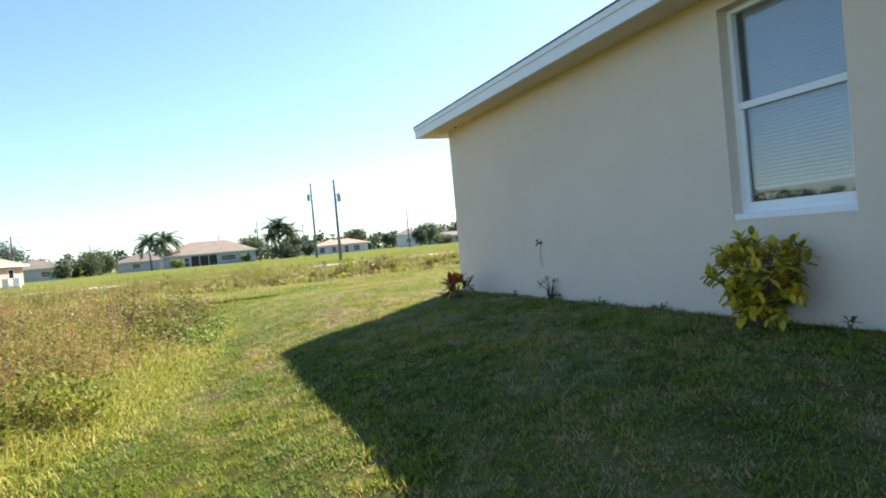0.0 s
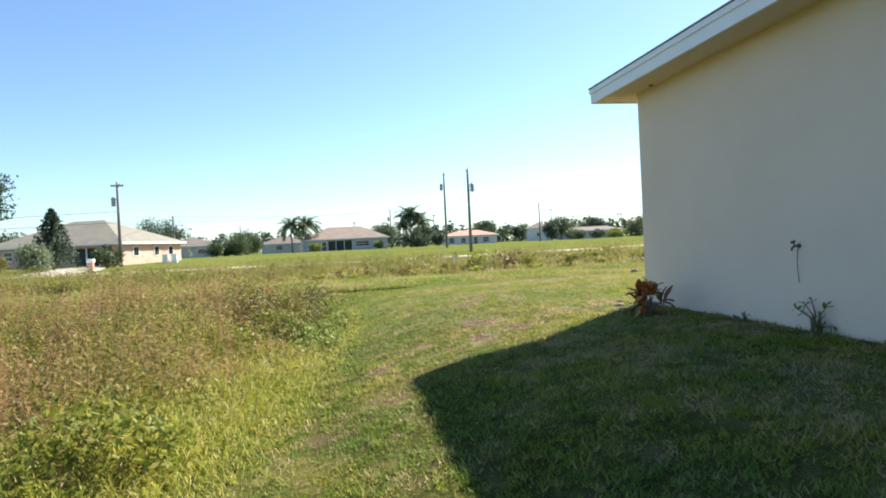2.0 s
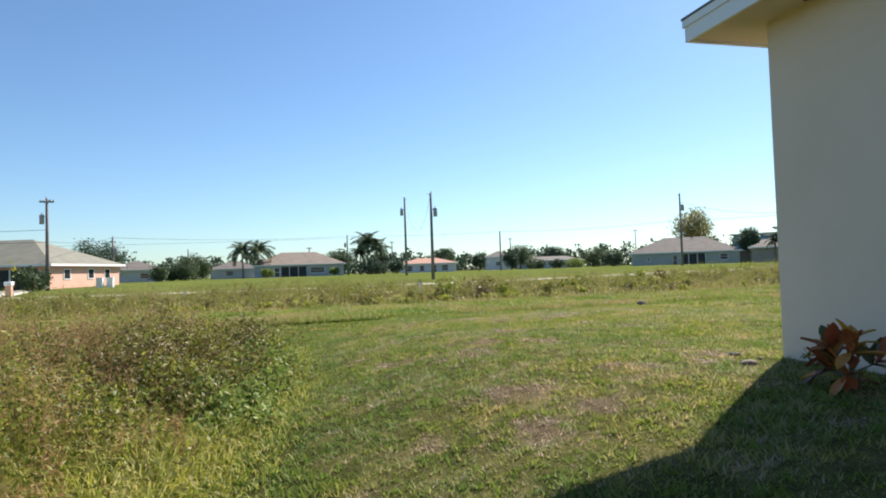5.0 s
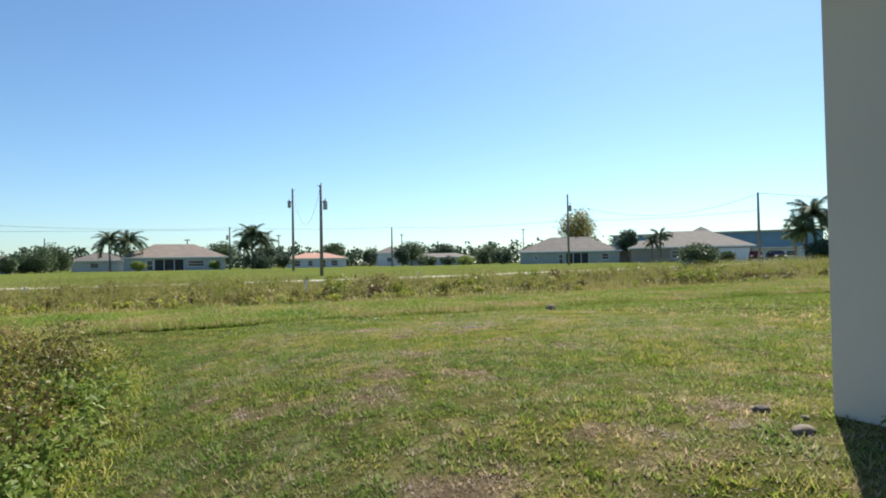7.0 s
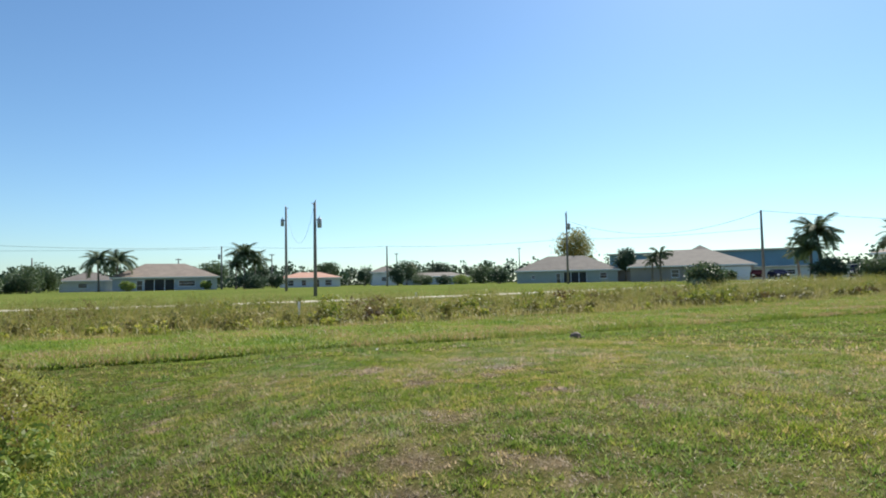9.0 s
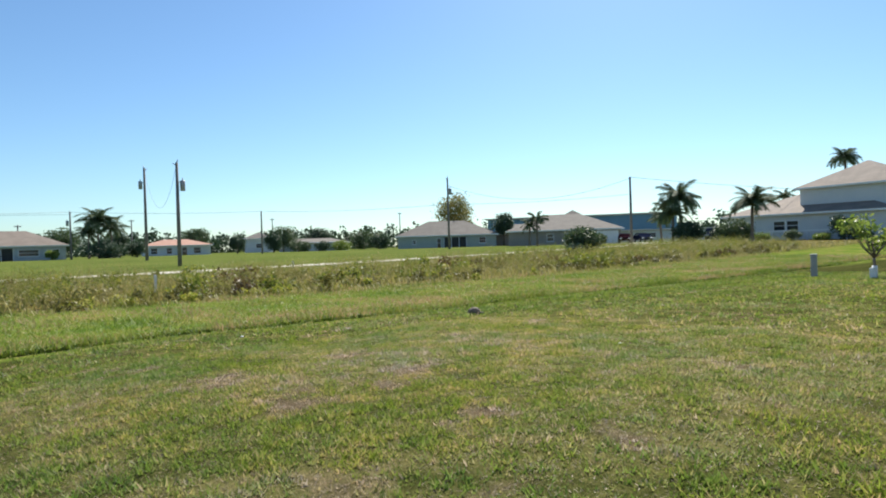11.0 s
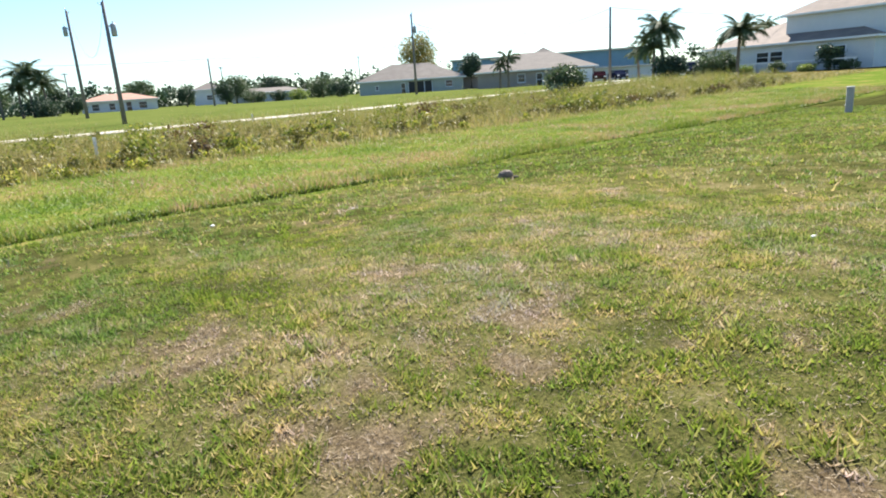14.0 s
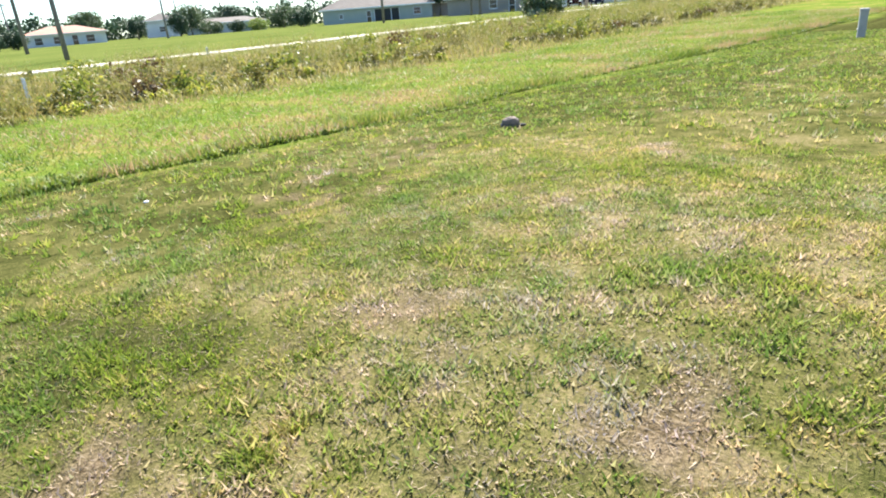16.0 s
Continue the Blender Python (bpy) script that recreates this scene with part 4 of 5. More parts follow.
palm(-5.0, 136.1, 6.9, 3.4, 15, 1)
palm(-2.3, 138.0, 7.1, 3.4, 15, 2, base=0.85)
palm(19.6, 131.5, 7.8, 3.4, 18, 3)
palm(21.8, 132.6, 6.4, 3.1, 16, 4)
palm(18.2, 133.0, 5.4, 2.9, 14, 5)
palm(71.3, 77.4, 4.7, 2.1, 14, 6, "young palm with yellowing fronds beside the house")
palm(70.4, 78.2, 3.6, 1.8, 12, 7)
palm(67.9, 50.9, 6.3, 2.9, 22, 8)
palm(67.2, 51.6, 4.4, 2.4, 16, 9)
palm(66.0, 41.8, 5.1, 2.6, 18, 10)
palm(104.77, 47.31, 12.4, 2.3, 26, 11, "tall palm rising behind the two-storey house")
palm(96.83, 52.29, 6.7, 2.0, 14, 12)
palm(77.5, 60.0, 3.9, 2.0, 12, 13)


def tree(x, y, top, width, mat, seed, leaves=1500, size=0.34, clear=0.25, base=None, name="tree", label="broad leafy tree with a rounded crown", flat=1.0, even=1.0):
    """A tapered trunk with limbs and a crown of many small leaves gathered in clumps."""
    r = np.random.default_rng(seed)
    z = (g(x, y) if base is None else base) - 0.05
    h = top - z
    root = thing(name, label, "tree" if name == "tree" else "shrub", pose(x, y, z), name + "s beyond the lawn")
    lo = h * clear
    mid, half = (h + lo) / 2, (h - lo) / 2
    part("trunk", tube([(0, 0, 0), (0.05, 0, h * 0.25), (0.0, 0.08, h * 0.55), (0.1, 0, h * 0.8)], [0.05 * width ** 0.5 + 0.03 * h ** 0.5] + [0.03 * h ** 0.5 + 0.02, 0.025 * h ** 0.5, 0.02], 7), M_BARK, root)
    centres = []
    for k in range(34):
        d = r.normal(0, 1, 3)
        d /= np.linalg.norm(d)
        s = r.uniform(0.45, 1.0) ** (0.5 * even)
        lump = 0.80 + 0.22 * r.random()
        centres.append((d[0] * width / 2 * s * lump * 0.86, d[1] * width / 2 * s * lump * 0.86, mid + d[2] * half * s * lump * 0.86))
    for c in centres[:6]:
        part("limb", tube([(0, 0, h * 0.3), (c[0] * 0.5, c[1] * 0.5, (c[2] + h * 0.3) / 2 + 0.1), c], [0.02 * h ** 0.5, 0.015 * h ** 0.5, 0.01], 5), M_BARK, root)
    co, quads = leaf_cloud(centres, 0.105 * (width + 2 * half) / 2 * flat, int(leaves * 3.0), size * 0.54, seed)
    co[:, 2] = np.maximum(co[:, 2], 0.03)
    shared("crown", raw("crown", co, quads, mat), root)
    return root


tree(-14.8, 142.3, 5.7, 8.2, M_TREE, 1, 1900, 0.4, 0.12)
tree(16.6, 167.6, 7.2, 9.0, M_TREE, 2, 1500, 0.5)
tree(8.0, 168.0, 6.2, 6.0, M_TREE, 22, 1000, 0.5)
tree(-17.4, 126.8, 3.0, 4.0, M_TREE, 3, 900, 0.3, 0.05, name="bush", label="rounded green bush on the far plot")
tree(-0.3, 130.3, 2.6, 2.9, M_LIGHTLEAF, 4, 700, 0.28, 0.1, name="bush", label="light green bush before the blue house")
tree(12.6, 129.8, 2.7, 2.3, M_LIGHTLEAF, 5, 600, 0.26, 0.1, name="bush", label="light green bush before the blue house")
tree(20.5, 129.5, 3.4, 6.6, M_TREE_DARK, 6, 1200, 0.34, 0.03, name="bush", label="dark thicket under the palms")
tree(25.4, 131.1, 4.0, 3.4, M_TREE_DARK, 7, 900, 0.3, 0.05, name="bush", label="dark upright bush by the palms")
tree(48.3, 178.0, 7.4, 8.0, M_TREE, 8, 1300, 0.5)
tree(29.5, 172.0, 6.8, 4.5, M_TREE_DARK, 9, 900, 0.45)
tree(46.7, 140.9, 5.0, 3.5, M_TREE_DARK, 10, 1900, 0.24, 0.12, label="dark clipped round tree on the far plot", even=0.5, flat=0.8)
tree(53.6, 138.3, 5.5, 4.2, M_TREE_DARK, 11, 1900, 0.28, 0.03, label="dark dense upright tree on the far plot", flat=0.85)
tree(59.6, 147.5, 6.5, 7.0, M_TREE, 12, 1600, 0.4)
tree(71.1, 153.0, 6.3, 8.0, M_TREE_DARK, 13, 1700, 0.4)
tree(58.4, 136.3, 3.1, 6.4, M_TREE, 14, 1200, 0.3, 0.03, name="bush", label="clipped green bush like a hedge", flat=0.8)
tree(63.0, 134.2, 2.9, 4.0, M_TREE_DARK, 15, 900, 0.3, 0.03, name="bush", label="dark clipped bush before the trees")
tree(70.0, 139.0, 3.0, 5.0, M_LIGHTLEAF, 16, 1000, 0.3, 0.03, name="bush", label="light green bush by the tree line")
tree(77.0, 134.0, 4.6, 6.0, M_TREE, 17, 1300, 0.34, 0.06)
tree(82.3, 150.0, 5.6, 9.0, M_TREE, 18, 1500, 0.4, 0.1)
tree(74.0, 128.0, 4.3, 4.4, M_TREE_DARK, 19, 1000, 0.32, 0.06)
tree(88.4, 119.3, 12.7, 9.8, M_TREE_AUTUMN, 20, 2400, 0.42, 0.28, label="tall open tree with yellowing leaves", even=1.3)
tree(87.8, 103.0, 7.7, 4.9, M_TREE_DARK, 21, 2000, 0.32, 0.3, label="dark egg-shaped tree between two houses", flat=0.85)
tree(-26.6, 117.5, 8.6, 8.4, M_TREE_DARK, 23, 1900, 0.36, 0.1, label="grey-green bushy tree behind the pink house")
tree(-32.0, 112.0, 6.4, 6.0, M_TREE_DARK, 29, 1300, 0.36, 0.1)
tree(-14.5, 125.8, 5.2, 6.4, M_TREE, 24, 1500, 0.34, 0.06)
tree(-17.3, 115.4, 3.5, 3.4, M_TREE, 25, 900, 0.3, 0.05, name="bush", label="green bush on the far plot")
tree(-24.4, 62.9, 3.2, 3.2, M_SILVER, 26, 1100, 0.24, 0.04, name="bush", label="grey-green shrub by the driveway")
tree(-20.0, 68.0, 2.8, 3.1, M_TREE, 27, 1100, 0.24, 0.04, name="bush", label="round green shrub by the pink wall")
tree(-29.6, 68.0, 2.3, 1.4, M_TREE_AUTUMN, 28, 400, 0.2, 0.04, name="bush", label="small orange-tinged shrub by the pink wall")
tree(-26.4, 57.2, 9.0, 6.0, M_TREE_DARK, 30, 2600, 0.3, 0.5, label="dark oak at the edge of the plot")
tree(-43.3, 102.6, 5.8, 8.0, M_TREE_DARK, 31, 1400, 0.36, 0.1)
tree(-58.0, 98.0, 6.2, 10.0, M_TREE_DARK, 32, 1500, 0.4, 0.1)
tree(42.2, 43.7, 2.5, 3.5, M_TREE, 33, 1700, 0.24, 0.03, name="bush", label="wide dark green bush in the weeds")
tree(40.6, 43.0, 1.3, 1.8, M_SILVER, 34, 700, 0.2, 0.03, name="bush", label="low silvery green bush in the weeds")
tree(75.1, 68.7, 2.4, 2.5, M_TREE, 35, 700, 0.24, 0.04, name="bush", label="green shrub by the garage")
tree(67.86, 44.7, 3.2, 4.6, M_TREE, 36, 1500, 0.26, 0.03, name="bush", label="dense shrub under the palm")
tree(76.48, 37.32, 3.8, 2.3, M_TREE_DARK, 37, 900, 0.24, 0.05, name="bush", label="dark upright shrub against the white wall")
tree(66.6, 49.2, 3.2, 3.4, M_TREE_DARK, 38, 1400, 0.26, 0.03, name="bush", label="dark thicket at the foot of the palm")
tree(68.6, 46.4, 2.6, 3.0, M_TREE_DARK, 39, 1000, 0.26, 0.03, name="bush", label="dark shrub beside the parked car")
for k, (bx, by) in enumerate(((74.4, 47.5), (74.6, 45.0), (75.2, 42.0), (75.6, 39.0), (76.2, 35.4), (76.6, 31.0), (74.0, 50.0))):
    tree(bx, by, g(bx, by) + 0.7 + 0.25 * (k % 3), 2.2, M_LIGHTLEAF if k % 2 else M_TREE, 50 + k, 500, 0.18, 0.02, name="bush", label="low foundation shrub along the white house")


def conifer(x, y, top, width):
    z = g(x, y) - 0.05
    h = top - z
    root = thing("conifer", "tiered dark conifer before the pink house", "tree", pose(x, y, z))
    part("trunk", tube([(0, 0, 0), (0, 0, h * 0.6), (0, 0, h)], [0.14, 0.08, 0.015], 8), M_BARK, root)
    r = np.random.default_rng(4)
    for k in range(15):
        u = k / 14
        zz, rad = h * (0.1 + 0.88 * u), width / 2 * (1 - u) ** 0.8 + 0.12
        co, quads = [], []
        for a in np.arange(7) * 0.9 + k:
            pts = [(s * rad * math.cos(a), s * rad * math.sin(a), zz + 0.12 * rad * s - 0.05 * rad * s * s) for s in np.linspace(0.1, 1, 6)]
            c, q = leaf_cloud(pts, 0.09, 64, 0.13, int(k * 100 + a * 7), 2.2)
            quads.append(q + sum(len(i) for i in co))
            co.append(c)
        shared("branch_tier", raw("branch_tier", np.concatenate(co), np.concatenate(quads), M_TREE_DARK), root)


conifer(-24.5, 67.1, 6.5, 4.3)


def young_tree():
    x, y = 23.6, 16.95
    z = g(x, y)
    root = thing("young_tree", "young tree with big light leaves and white-wrapped trunk", "tree", pose(x, y, z))
    part("trunk", tube([(0, 0, -0.05), (0.02, 0, 0.5), (0, 0.02, 0.9)], [0.06, 0.05, 0.045], 8), M_BARK, root)
    part("wrap", tube([(0, 0, 0.02), (0.02, 0, 0.5)], [0.10, 0.085], 10), M_WHITE, root, "white trunk wrap")
    part("guard", box((-0.30, -0.12, 0.0), (-0.14, 0.06, 0.42), 0.02), M_WHITE, root, "white plastic guard")
    tips = []
    for k in range(11):
        a, s = k * 2.4, 0.35 + 0.07 * k
        tip = (s * math.cos(a), s * math.sin(a), 1.35 + 0.09 * ((k * 7) % 11))
        tips.append(tip)
        part("branch", tube([(0, 0, 0.8), (tip[0] * 0.4, tip[1] * 0.4, 1.2), tip], [0.028, 0.02, 0.008], 5), M_BARK, root)
    co, quads = leaf_cloud(tips, 0.17, 560, 0.13, 9, 1.8)
    shared("crown", raw("crown", co, quads, M_LIGHTLEAF), root)
    root.scale = (0.85, 0.85, 0.74)


young_tree()


def far_woods():
    """Low tree line that closes the view round the plots."""
    r = np.random.default_rng(12)
    cs = []
    for a in np.arange(-70, 100, 0.55):
        d = 215 + 30 * r.random()
        x, y = 5 + d * math.sin(radians(a)), 10 + d * math.cos(radians(a))
        h = 4.6 + 3.4 * r.random() ** 1.5
        for k in range(7):
            cs.append((x + r.normal(0, 1.4), y + r.normal(0, 1.4), 0.9 + h * r.random()))
    co, quads = leaf_cloud(cs, 1.0, 62000, 0.75, 13)
    co[:, 2] = np.maximum(co[:, 2], 0.9)
    tagged(new("far_woods", raw("far_woods", co, quads, M_TREE_DARK)), "low dark line of far trees behind the houses", "woods", kind="stuff")


far_woods()


# ---------------------------------------------------------------- cars and letterbox
def car(label, x, y, turn, paint, suv=False):
    root = thing("car", label, "car", pose(x, y, g(x, y) + 0.04, 0, 0, turn), "parked cars")
    h = 0.15 if suv else 0.0
    prof = [(-2.25, 0.35), (-2.2, 0.85 + h), (-1.1, 0.98 + h), (-0.35, 1.42 + h * 1.6), (1.1, 1.45 + h * 1.6), (1.9, 1.05 + h), (2.22, 0.95 + h), (2.25, 0.35)]
    bm = bmesh.new()
    left = [bm.verts.new((a, -0.85 + (0.14 if b > 1.2 else 0), b)) for a, b in prof]
    right = [bm.verts.new((a, 0.85 - (0.14 if b > 1.2 else 0), b)) for a, b in prof]
    for k in range(len(prof)):
        n = (k + 1) % len(prof)
        bm.faces.new((left[k], left[n], right[n], right[k]))
    bm.faces.new(left[::-1])
    bm.faces.new(right)
    bmesh.ops.bevel(bm, geom=list(bm.edges), offset=0.05, segments=2, affect="EDGES")
    bmesh.ops.recalc_face_normals(bm, faces=bm.faces)
    part("body", bm, paint, root)
    for s in (-1, 1):
        part("side_window", box((-0.75, s * 0.80 - 0.01, 1.02 + h), (1.35, s * 0.80 + 0.01, 1.32 + h * 1.6), 0.005), M_DARKGLASS, root, "dark side glass")
        for wx in (-1.4, 1.4):
            wheel = part("wheel", tube([(wx, s * 0.72, 0.33), (wx, s * 0.90, 0.33)], [0.33, 0.33], 16), M_TYRE, root)
            part("rim", tube([(wx, s * 0.90, 0.33), (wx, s * 0.915, 0.33)], [0.2, 0.19], 12), M_CAN, wheel)
        part("headlight", box((-2.28, s * 0.62 - 0.16, 0.62 + h), (-2.2, s * 0.62 + 0.16, 0.78 + h), 0.02), M_WHITE, root)


car("dark red car parked on the concrete drive", 80.6, 68.4, 40, M_CAR_RED)
car("dark blue car parked on the concrete drive", 83.4, 67.2, 52, M_CAR_BLUE)
car("dark blue van parked behind shrubs", 72.97, 50.01, 30, M_CAR_BLUE, True)


def mailbox():
    x, y = -17.9, 57.0
    root = thing("mailbox", "pale stucco mailbox pillar at the roadside", "mailbox", pose(x, y, g(x, y) - 0.02))
    part("pillar", box((-0.2, -0.2, 0), (0.2, 0.2, 0.85), 0.03), M_WALL_PINK, root)
    part("box", box((-0.26, -0.3, 0.85), (0.26, 0.3, 1.15), 0.08), M_WHITE, root)


mailbox()
for k, (bx, by) in enumerate(((-16.0, 74.0), (-15.2, 74.6))):
    b = thing("bin", "white plastic bin beside the pink house", "bin", pose(bx, by, g(bx, by) - 0.02))
    part("body", box((-0.3, -0.3, 0), (0.3, 0.3, 0.95), 0.05), M_WHITE, b)
    part("lid", box((-0.33, -0.33, 0.95), (0.33, 0.33, 1.02), 0.02), M_WHITE, b)


# ---------------------------------------------------------------- grass and weeds
def edge_x(y):
    """The right-hand edge of the weed patch beside the mown strip."""
    return np.interp(y, (3.0, 5.5, 6.6, 8.0, 10.5, 14.0, 16.0, 20.0, 23.0), (-1.4, -0.25, 0.0, 0.2, 0.65, 0.95, 1.0, 0.3, -0.6))


def off_house(x, y):
    return ~((x > 4.72) & (y < 8.78))


def scatter(n, x0, x1, y0, y1):
    return rng.uniform(x0, x1, n), rng.uniform(y0, y1, n)


def lawn_grass(density, per, x0, x1, y0, y1, length, width, name, label, keep):
    """Tufts of short blades that spread from one root and share their tone, with gaps of thatch and soil between."""
    x, y = scatter(int(density * (x1 - x0) * (y1 - y0)), x0, x1, y0, y1)
    n = len(x)
    b = bare(x, y)
    ok = off_house(x, y) & (x > edge_x(y) - 0.1) & (rng.random(n) > b * 0.72) & (rng.random(n) < 0.25 + 1.1 * smooth(0.25, 0.6, vnoise(x, y, 0.13, 14))) & keep(x, y)
    x, y, b = x[ok], y[ok], b[ok]
    n = len(x)
    tall = (0.45 + 0.6 * vnoise(x, y, 0.35, 15) + 0.75 * vnoise(x, y, 0.12, 16)) * rng.uniform(0.7, 1.25, n) * (1 - 0.45 * b)
    tone = np.clip(dry(x, y) + 0.75 * b + rng.normal(0, 0.15, n), 0, 1)
    hue = np.clip(lush(x, y) + rng.normal(0, 0.12, n), 0, 1)
    x, y, tall, tone, hue = (np.repeat(v, per) for v in (x, y, tall, tone, hue))
    k = len(x)
    x, y = x + rng.normal(0, 0.4 * length, k), y + rng.normal(0, 0.4 * length, k)
    me = blades(name, x, y, length * rng.uniform(0.55, 1.3, k) * tall, width * rng.uniform(0.6, 1.4, k), rng.uniform(0.5, 1.35, k), M_LAWN, {"dry": tone, "lush": hue})
    tagged(new(name, me), label, "grass", kind="stuff")


lawn_grass(900, 6, 0.1, 9.8, 8.4, 18.6, 0.038, 0.0135, "lawn_grass", "short mown lawn grass, green to straw-coloured", lambda x, y: x * 0.9 < y)
lawn_grass(750, 6, 3.4, 8.8, 12.4, 17.8, 0.034, 0.0120, "near_lawn_grass", "dense mown lawn grass with dry tips", lambda x, y: x > 0)
lawn_grass(900, 6, -1.2, 4.75, -1.0, 8.4, 0.042, 0.0130, "side_lawn_grass", "short mown grass beside the cream house", lambda x, y: y > -1)
lawn_grass(105, 6, -3.0, 30.0, 8.4, 22.7, 0.055, 0.024, "outer_lawn_grass", "mown lawn grass further from the house", lambda x, y: ~((x > 0.1) & (x < 9.8) & (y > 8.4) & (y < 18.6)))


def thatch(n, x0, x1, y0, y1):
    """Dead clippings lying loose on the soil and between the tufts."""
    x, y = scatter(n, x0, x1, y0, y1)
    ok = off_house(x, y) & (x > edge_x(y)) & (rng.random(n) < 0.30 + 0.7 * bare(x, y))
    x, y = x[ok], y[ok]
    k = len(x)
    me = blades("dead_thatch", x, y, rng.uniform(0.015, 0.05, k), rng.uniform(0.002, 0.0055, k), np.full(k, 1.42), M_THATCH, z0=gz(x, y) + 0.012)
    tagged(new("dead_thatch", me), "dead brown clippings lying in the lawn", "grass", kind="stuff")


thatch(400000, 0.6, 8.6, 6.0, 17.6)


def rank_grass():
    n = 175000
    x, y = scatter(n, -22, 45, 0.0, 1.0)
    y = 22.55 + 10.2 * y ** 1.35 + 0.25 * (vnoise(x, 0 * x, 1.3, 20) - 0.5)
    front = smooth(23.4, 22.6, y)
    tall = (0.035 + 0.085 * vnoise(x, y, 1.2, 21) + 0.05 * vnoise(x, y, 0.3, 22)) * rng.uniform(0.6, 1.4, n) * (1 + 1.1 * front)
    me = blades("rank_grass", x, y, tall, np.full(n, 0.024), 1.05 - 0.4 * front, M_RANK)
    tagged(new("rank_grass", me), "longer yellow-green grass beyond the mown edge", "grass", kind="stuff")


rank_grass()


def mown_edge():
    """The ragged lip of uncut grass along the lawn: taller clumps that lean over the mown side."""
    n = 44000
    x = rng.uniform(-14, 40, n)
    clump = 0.55 * vnoise(x, 0 * x, 0.9, 24) + 0.45 * vnoise(x, 0 * x, 0.28, 25)
    y = 22.5 + 0.3 * (vnoise(x, 0 * x, 1.3, 20) - 0.5) + rng.random(n) ** 1.3 * (0.25 + 0.7 * clump)
    tall = (0.04 + 0.12 * smooth(0.25, 0.8, clump)) * rng.uniform(0.5, 1.3, n)
    me = blades("mown_edge_grass", x, y, tall, np.full(n, 0.024), np.full(n, 0.75), M_EDGE, segments=2)
    tagged(new("mown_edge_grass", me), "ragged lip of taller green grass along the mown lawn", "grass", kind="stuff")


mown_edge()


def drooping_grass():
    n = 60000
    y = rng.uniform(1.5, 22.5, n)
    d = rng.random(n) ** 1.6 * 2.2
    x = edge_x(y) - d + rng.normal(0, 0.18, n) + 0.12
    tall = 0.09 + 0.23 * smooth(0.0, 0.7, edge_x(y) - x + 0.1) * (0.6 + 0.7 * vnoise(x, y, 0.5, 30))
    tall *= rng.uniform(0.6, 1.35, n)
    me = blades("drooping_grass", x, y, tall, np.full(n, 0.009), np.full(n, 0.75), M_DROOP, segments=2)
    tagged(new("drooping_grass", me), "long drooping yellow-green grass round the weeds", "grass", kind="stuff")


drooping_grass()


def tall_weeds(name, label, n, sampler, height, mat, heads, seed, width=0.006, leaf=0.13, low=0.42, loose=0.055):
    """Upright thin stems with a loose feathery head of small pieces."""
    r = np.random.default_rng(seed)
    x, y, hh = sampler(r, n)
    n = len(x)
    z = gz(x, y)
    h = height * hh * r.uniform(0.65, 1.15, n)
    a, t = r.uniform(0, 2 * np.pi, n), r.uniform(0.03, 0.35, n)
    tip = np.stack([x + h * np.sin(t) * np.cos(a), y + h * np.sin(t) * np.sin(a), z + h * np.cos(t)], -1)
    root = np.stack([x, y, z], -1)
    s = np.stack([np.sin(a), -np.cos(a), 0 * a], -1) * width / 2
    co = [np.stack([root - s, root + s, tip], 1).reshape(-1, 3)]
    u = r.uniform(low, 1.02, (n, heads))[..., None]
    p = root[:, None] + (tip - root)[:, None] * u + r.normal(0, 1, (n, heads, 3)) * (loose * h[:, None, None] * (1.25 - u))
    d = r.normal(0, 1, (n, heads, 3)) * [1, 1, 0.7] + [0, 0, 0.5]
    d /= np.linalg.norm(d, axis=-1)[..., None]
    e = np.cross(d, r.normal(0, 1, (n, heads, 3)))
    e /= np.linalg.norm(e, axis=-1)[..., None]
    ls = r.uniform(0.022, 0.06, (n, heads, 1)) * (height / 0.9)
    co.append(np.stack([p - e * ls * leaf, p + e * ls * leaf, p + d * ls], 2).reshape(-1, 3))
    co = np.concatenate(co)
    me = raw(name, co, np.arange(len(co)).reshape(-1, 3), mat)
    tagged(new(name, me), label, "weeds", kind="stuff")


def patch(zone, low, high):
    """Places in the weed patch where the zone's noise lies between the two values."""
    def sample(r, n):
        y = r.uniform(4.0, 21.5, n)
        d = 0.1 + r.random(n) ** 0.9 * 7.5
        d = d * (0.75 + 0.6 * vnoise(y, 0 * y, 2.2, 47))
        x = edge_x(y) - d
        lump = 0.12 + 0.80 * vnoise(x, y, 1.2, 40) + 0.6 * vnoise(x, y, 0.4, 42)
        bush = 0.7 * vnoise(x, y, 0.85, 41) + 0.3 * vnoise(x, y, 0.3, 43)
        lump = lump * (0.45 + 1.0 * bush)
        hh = smooth(-0.1, 1.5, d) * smooth(3.2, 5.4, y - 0.05 * d) * smooth(22.5, 15, y) ** 0.6 * lump
        v = 0.6 * vnoise(x, y, 1.0, zone) + 0.4 * vnoise(x, y, 0.35, zone + 1)
        ok = (hh > 0.15) & (bush > 0.36) & (v > low) & (v < high)
        return x[ok], y[ok], hh[ok]
    return sample


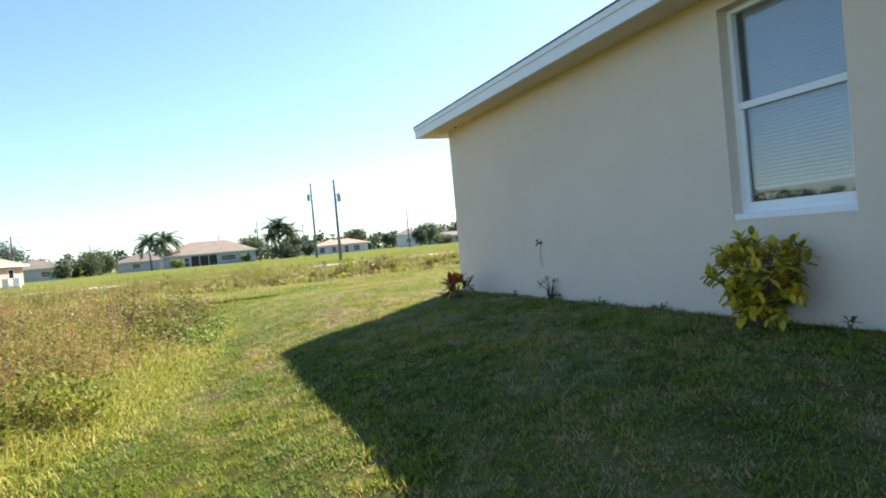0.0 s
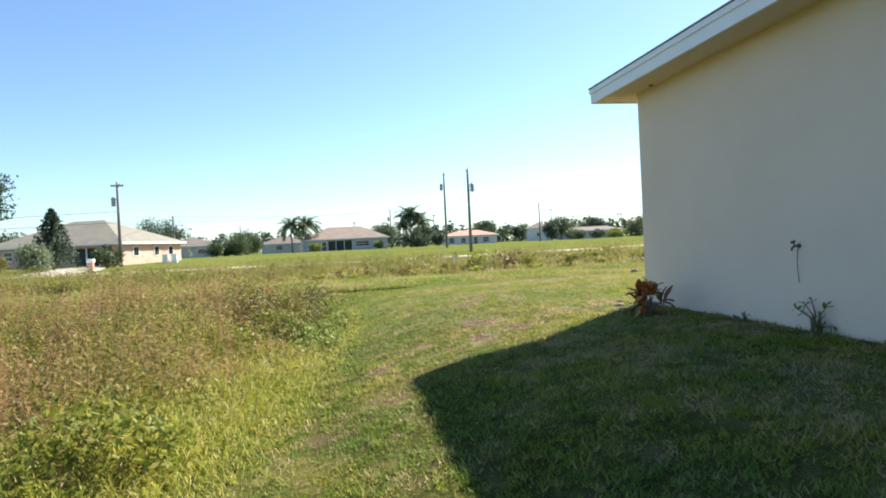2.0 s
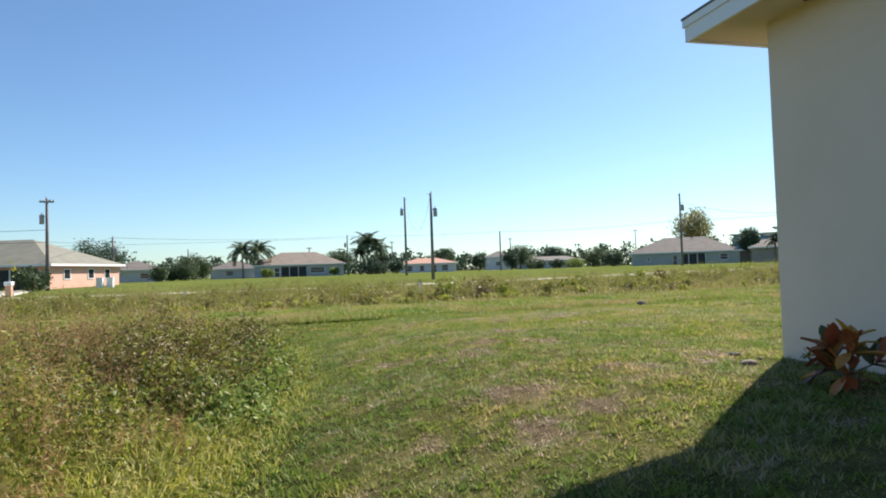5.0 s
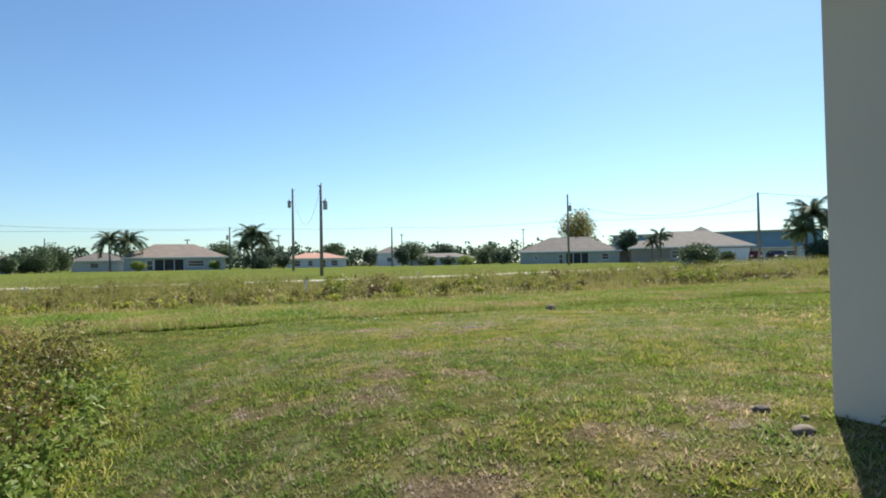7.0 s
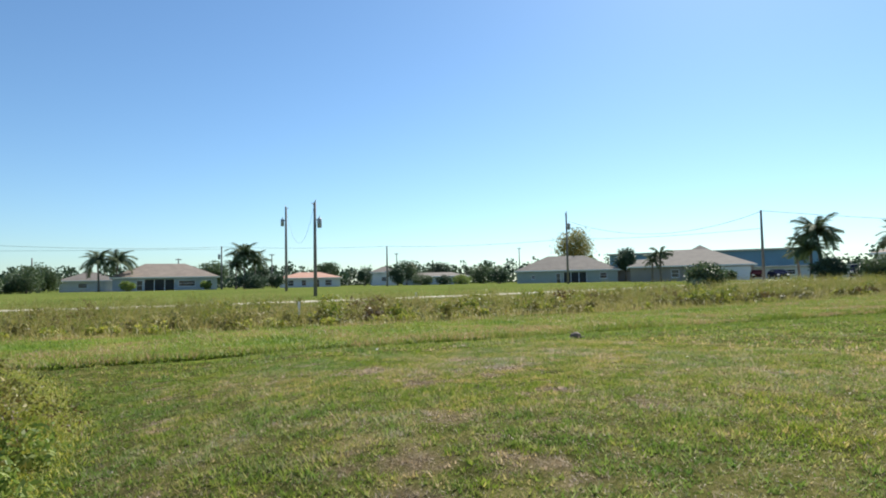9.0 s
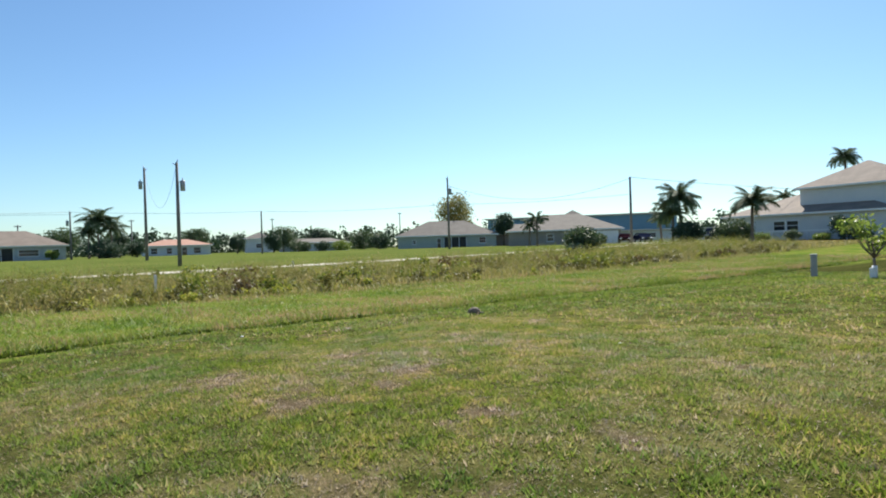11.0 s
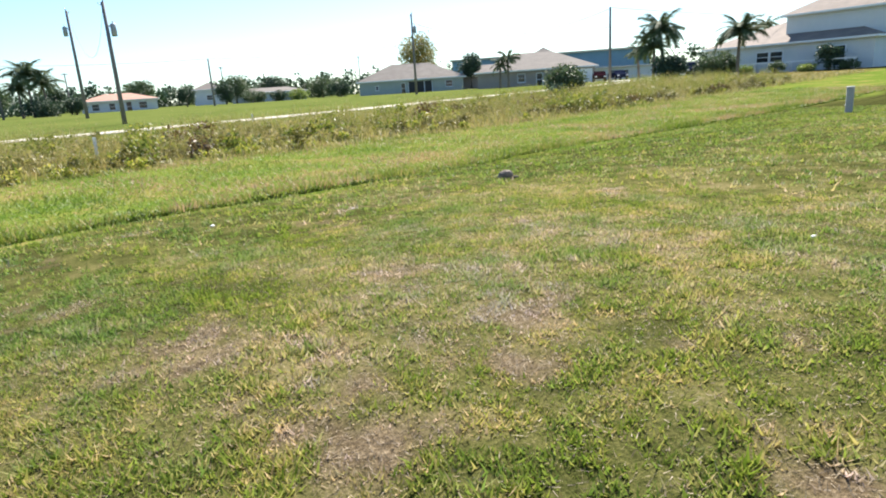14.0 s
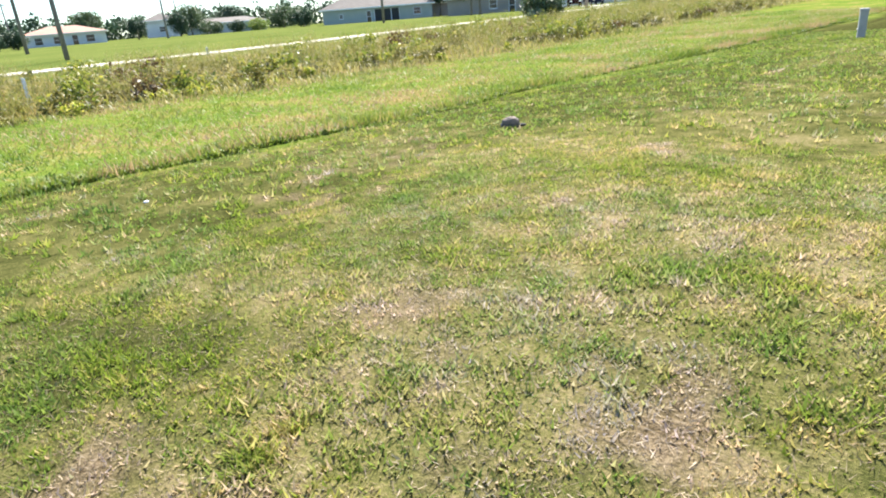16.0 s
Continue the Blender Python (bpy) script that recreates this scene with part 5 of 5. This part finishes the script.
tall_weeds("seeding_weeds", "tall reddish-brown seeding weeds beside the mown strip", 9500, patch(60, 0.40, 1.0), 1.0, M_SEED, 30, 61, leaf=0.085, low=0.36, loose=0.085)
tall_weeds("straw_weeds", "tall pale straw stems beside the mown strip", 2400, patch(64, 0.5, 1.0), 0.95, M_DROOP, 12, 64)
tall_weeds("green_weeds", "leafy green stems among the tall weeds", 11000, patch(60, 0.0, 0.58), 0.70, M_WEEDLEAF, 20, 62, leaf=0.42, low=0.1, loose=0.11)
tall_weeds("brown_weeds", "dark brown dry stems among the tall weeds", 6500, patch(66, 0.46, 1.0), 0.80, M_BROWNLEAF, 20, 63, leaf=0.18, low=0.1, loose=0.10)


def band(r, n):
    x = r.uniform(-40, 62, n)
    y = 31.5 + r.random(n) * 15 + 2.5 * (vnoise(x, 0 * x, 6, 50) - 0.5)
    c = vnoise(x, y, 2.4, 51) * 0.6 + vnoise(x, y, 0.8, 52) * 0.4
    hh = (0.25 + 1.25 * c) * smooth(30.5, 36, y)
    ok = (c > 0.42) & (hh > 0.25)
    return x[ok], y[ok], hh[ok]


def thicket(r, n):
    """Denser dark growth in scattered clumps."""
    x, y = r.uniform(-40, 60, n * 3), r.uniform(32.5, 46, n * 3)
    c = vnoise(x, y * 2, 3.2, 55) * 0.65 + vnoise(x, y, 1.0, 56) * 0.35
    ok = c > 0.62
    return x[ok], y[ok], (0.3 + 1.0 * c[ok]) * smooth(31, 37, y[ok])


tall_weeds("plot_weeds", "dry straw-coloured weeds across the vacant plot", 20000, band, 0.85, M_TANGRASS, 13, 71, 0.014, 0.25, 0.1, 0.1)
tall_weeds("plot_green_weeds", "green leafy weeds across the vacant plot", 8500, lambda r, n: thicket(r, n), 1.0, M_WEEDLEAF, 20, 72, 0.014, 0.35, 0.05, 0.1)
tall_weeds("plot_brown_weeds", "brown seeding weeds across the vacant plot", 13000, band, 1.0, M_TANGRASS, 12, 73, 0.014, 0.22, 0.2, 0.09)


def band_grass():
    n = 45000
    x, y = scatter(n, -45, 66, 30.5, 49)
    k = len(x)
    me = blades("plot_grass", x, y, (0.18 + 0.3 * vnoise(x, y, 1.5, 80)) * rng.uniform(0.6, 1.3, k), np.full(k, 0.03), np.full(k, 0.6), M_TANGRASS, segments=2)
    tagged(new("plot_grass", me), "rough yellow grass across the vacant plot", "grass", kind="stuff")


band_grass()


def weed_clumps(name, label, count, mat, seed, size, height, spots, leaves=240):
    """Low bushy growth scattered over an area, each clump with its own width and height."""
    r = np.random.default_rng(seed)
    cs = []
    while len(cs) < count * 9:
        x, y = spots(r)
        if vnoise(x, y * 1.6, 4.0, 90 + seed % 3) < 0.45:
            continue
        w, h = height * r.uniform(0.5, 1.5), height * r.uniform(0.45, 1.1)
        for k in range(9):
            a, q = r.uniform(0, 6.28), r.random() ** 0.5
            cs.append((x + w * q * math.cos(a), y + 0.7 * w * q * math.sin(a), g(x, y) + h * (1 - 0.7 * q * q) * r.uniform(0.3, 1.0)))
    co, quads = leaf_cloud(cs, 0.13 * height / 0.8, count * leaves, size, seed, 2.4)
    co[:, 2] = np.maximum(co[:, 2], gz(co[:, 0], co[:, 1]))
    tagged(new(name, raw(name, co, quads, mat)), label, "weeds", kind="stuff")


def plot_spots(r):
    return r.uniform(-38, 56), r.uniform(32.5, 45)


def front_spots(r):
    return r.uniform(-30, 50), 31.2 + 2.6 * r.random()


def patch_spots(r):
    y = r.uniform(5.3, 18)
    return float(edge_x(y)) - r.uniform(0.5, 6.0), y


def margin_spots(r):
    y = r.uniform(6.5, 17)
    return float(edge_x(y)) - r.uniform(0.1, 0.7), y


weed_clumps("dark_thicket", "dark green bushy weeds across the vacant plot", 100, M_WEEDLEAF, 92, 0.075, 0.85, plot_spots)
weed_clumps("tan_thicket", "tan bushy weeds across the vacant plot", 150, M_TANGRASS, 94, 0.07, 0.7, plot_spots)
weed_clumps("brown_thicket", "brown bushy weeds across the vacant plot", 30, M_BROWNLEAF, 96, 0.07, 0.75, plot_spots)
weed_clumps("leafy_weeds", "leafy green bushy weeds beside the mown strip", 105, M_WEEDLEAF, 101, 0.030, 0.62, patch_spots, 560)
weed_clumps("russet_weeds", "russet bushy weeds beside the mown strip", 60, M_BROWNLEAF, 103, 0.021, 0.78, patch_spots, 560)
weed_clumps("straw_tufts", "pale straw tufts beside the mown strip", 22, M_TANGRASS, 105, 0.022, 0.80, patch_spots, 420)
weed_clumps("yellow_green_tufts", "yellow-green leafy tufts along the mown strip", 46, M_LIGHTLEAF, 107, 0.030, 0.42, margin_spots, 420)
weed_clumps("olive_bushes", "olive-brown bushy weeds massed beside the mown strip", 120, M_OLIVE, 109, 0.024, 0.74, patch_spots, 520)
weed_clumps("front_clumps", "low olive clumps where the weeds meet the longer grass", 75, M_OLIVE, 111, 0.055, 0.50, front_spots, 200)
weed_clumps("golden_clumps", "low golden grass clumps before the weeds", 60, M_DROOP, 112, 0.05, 0.36, front_spots, 180)
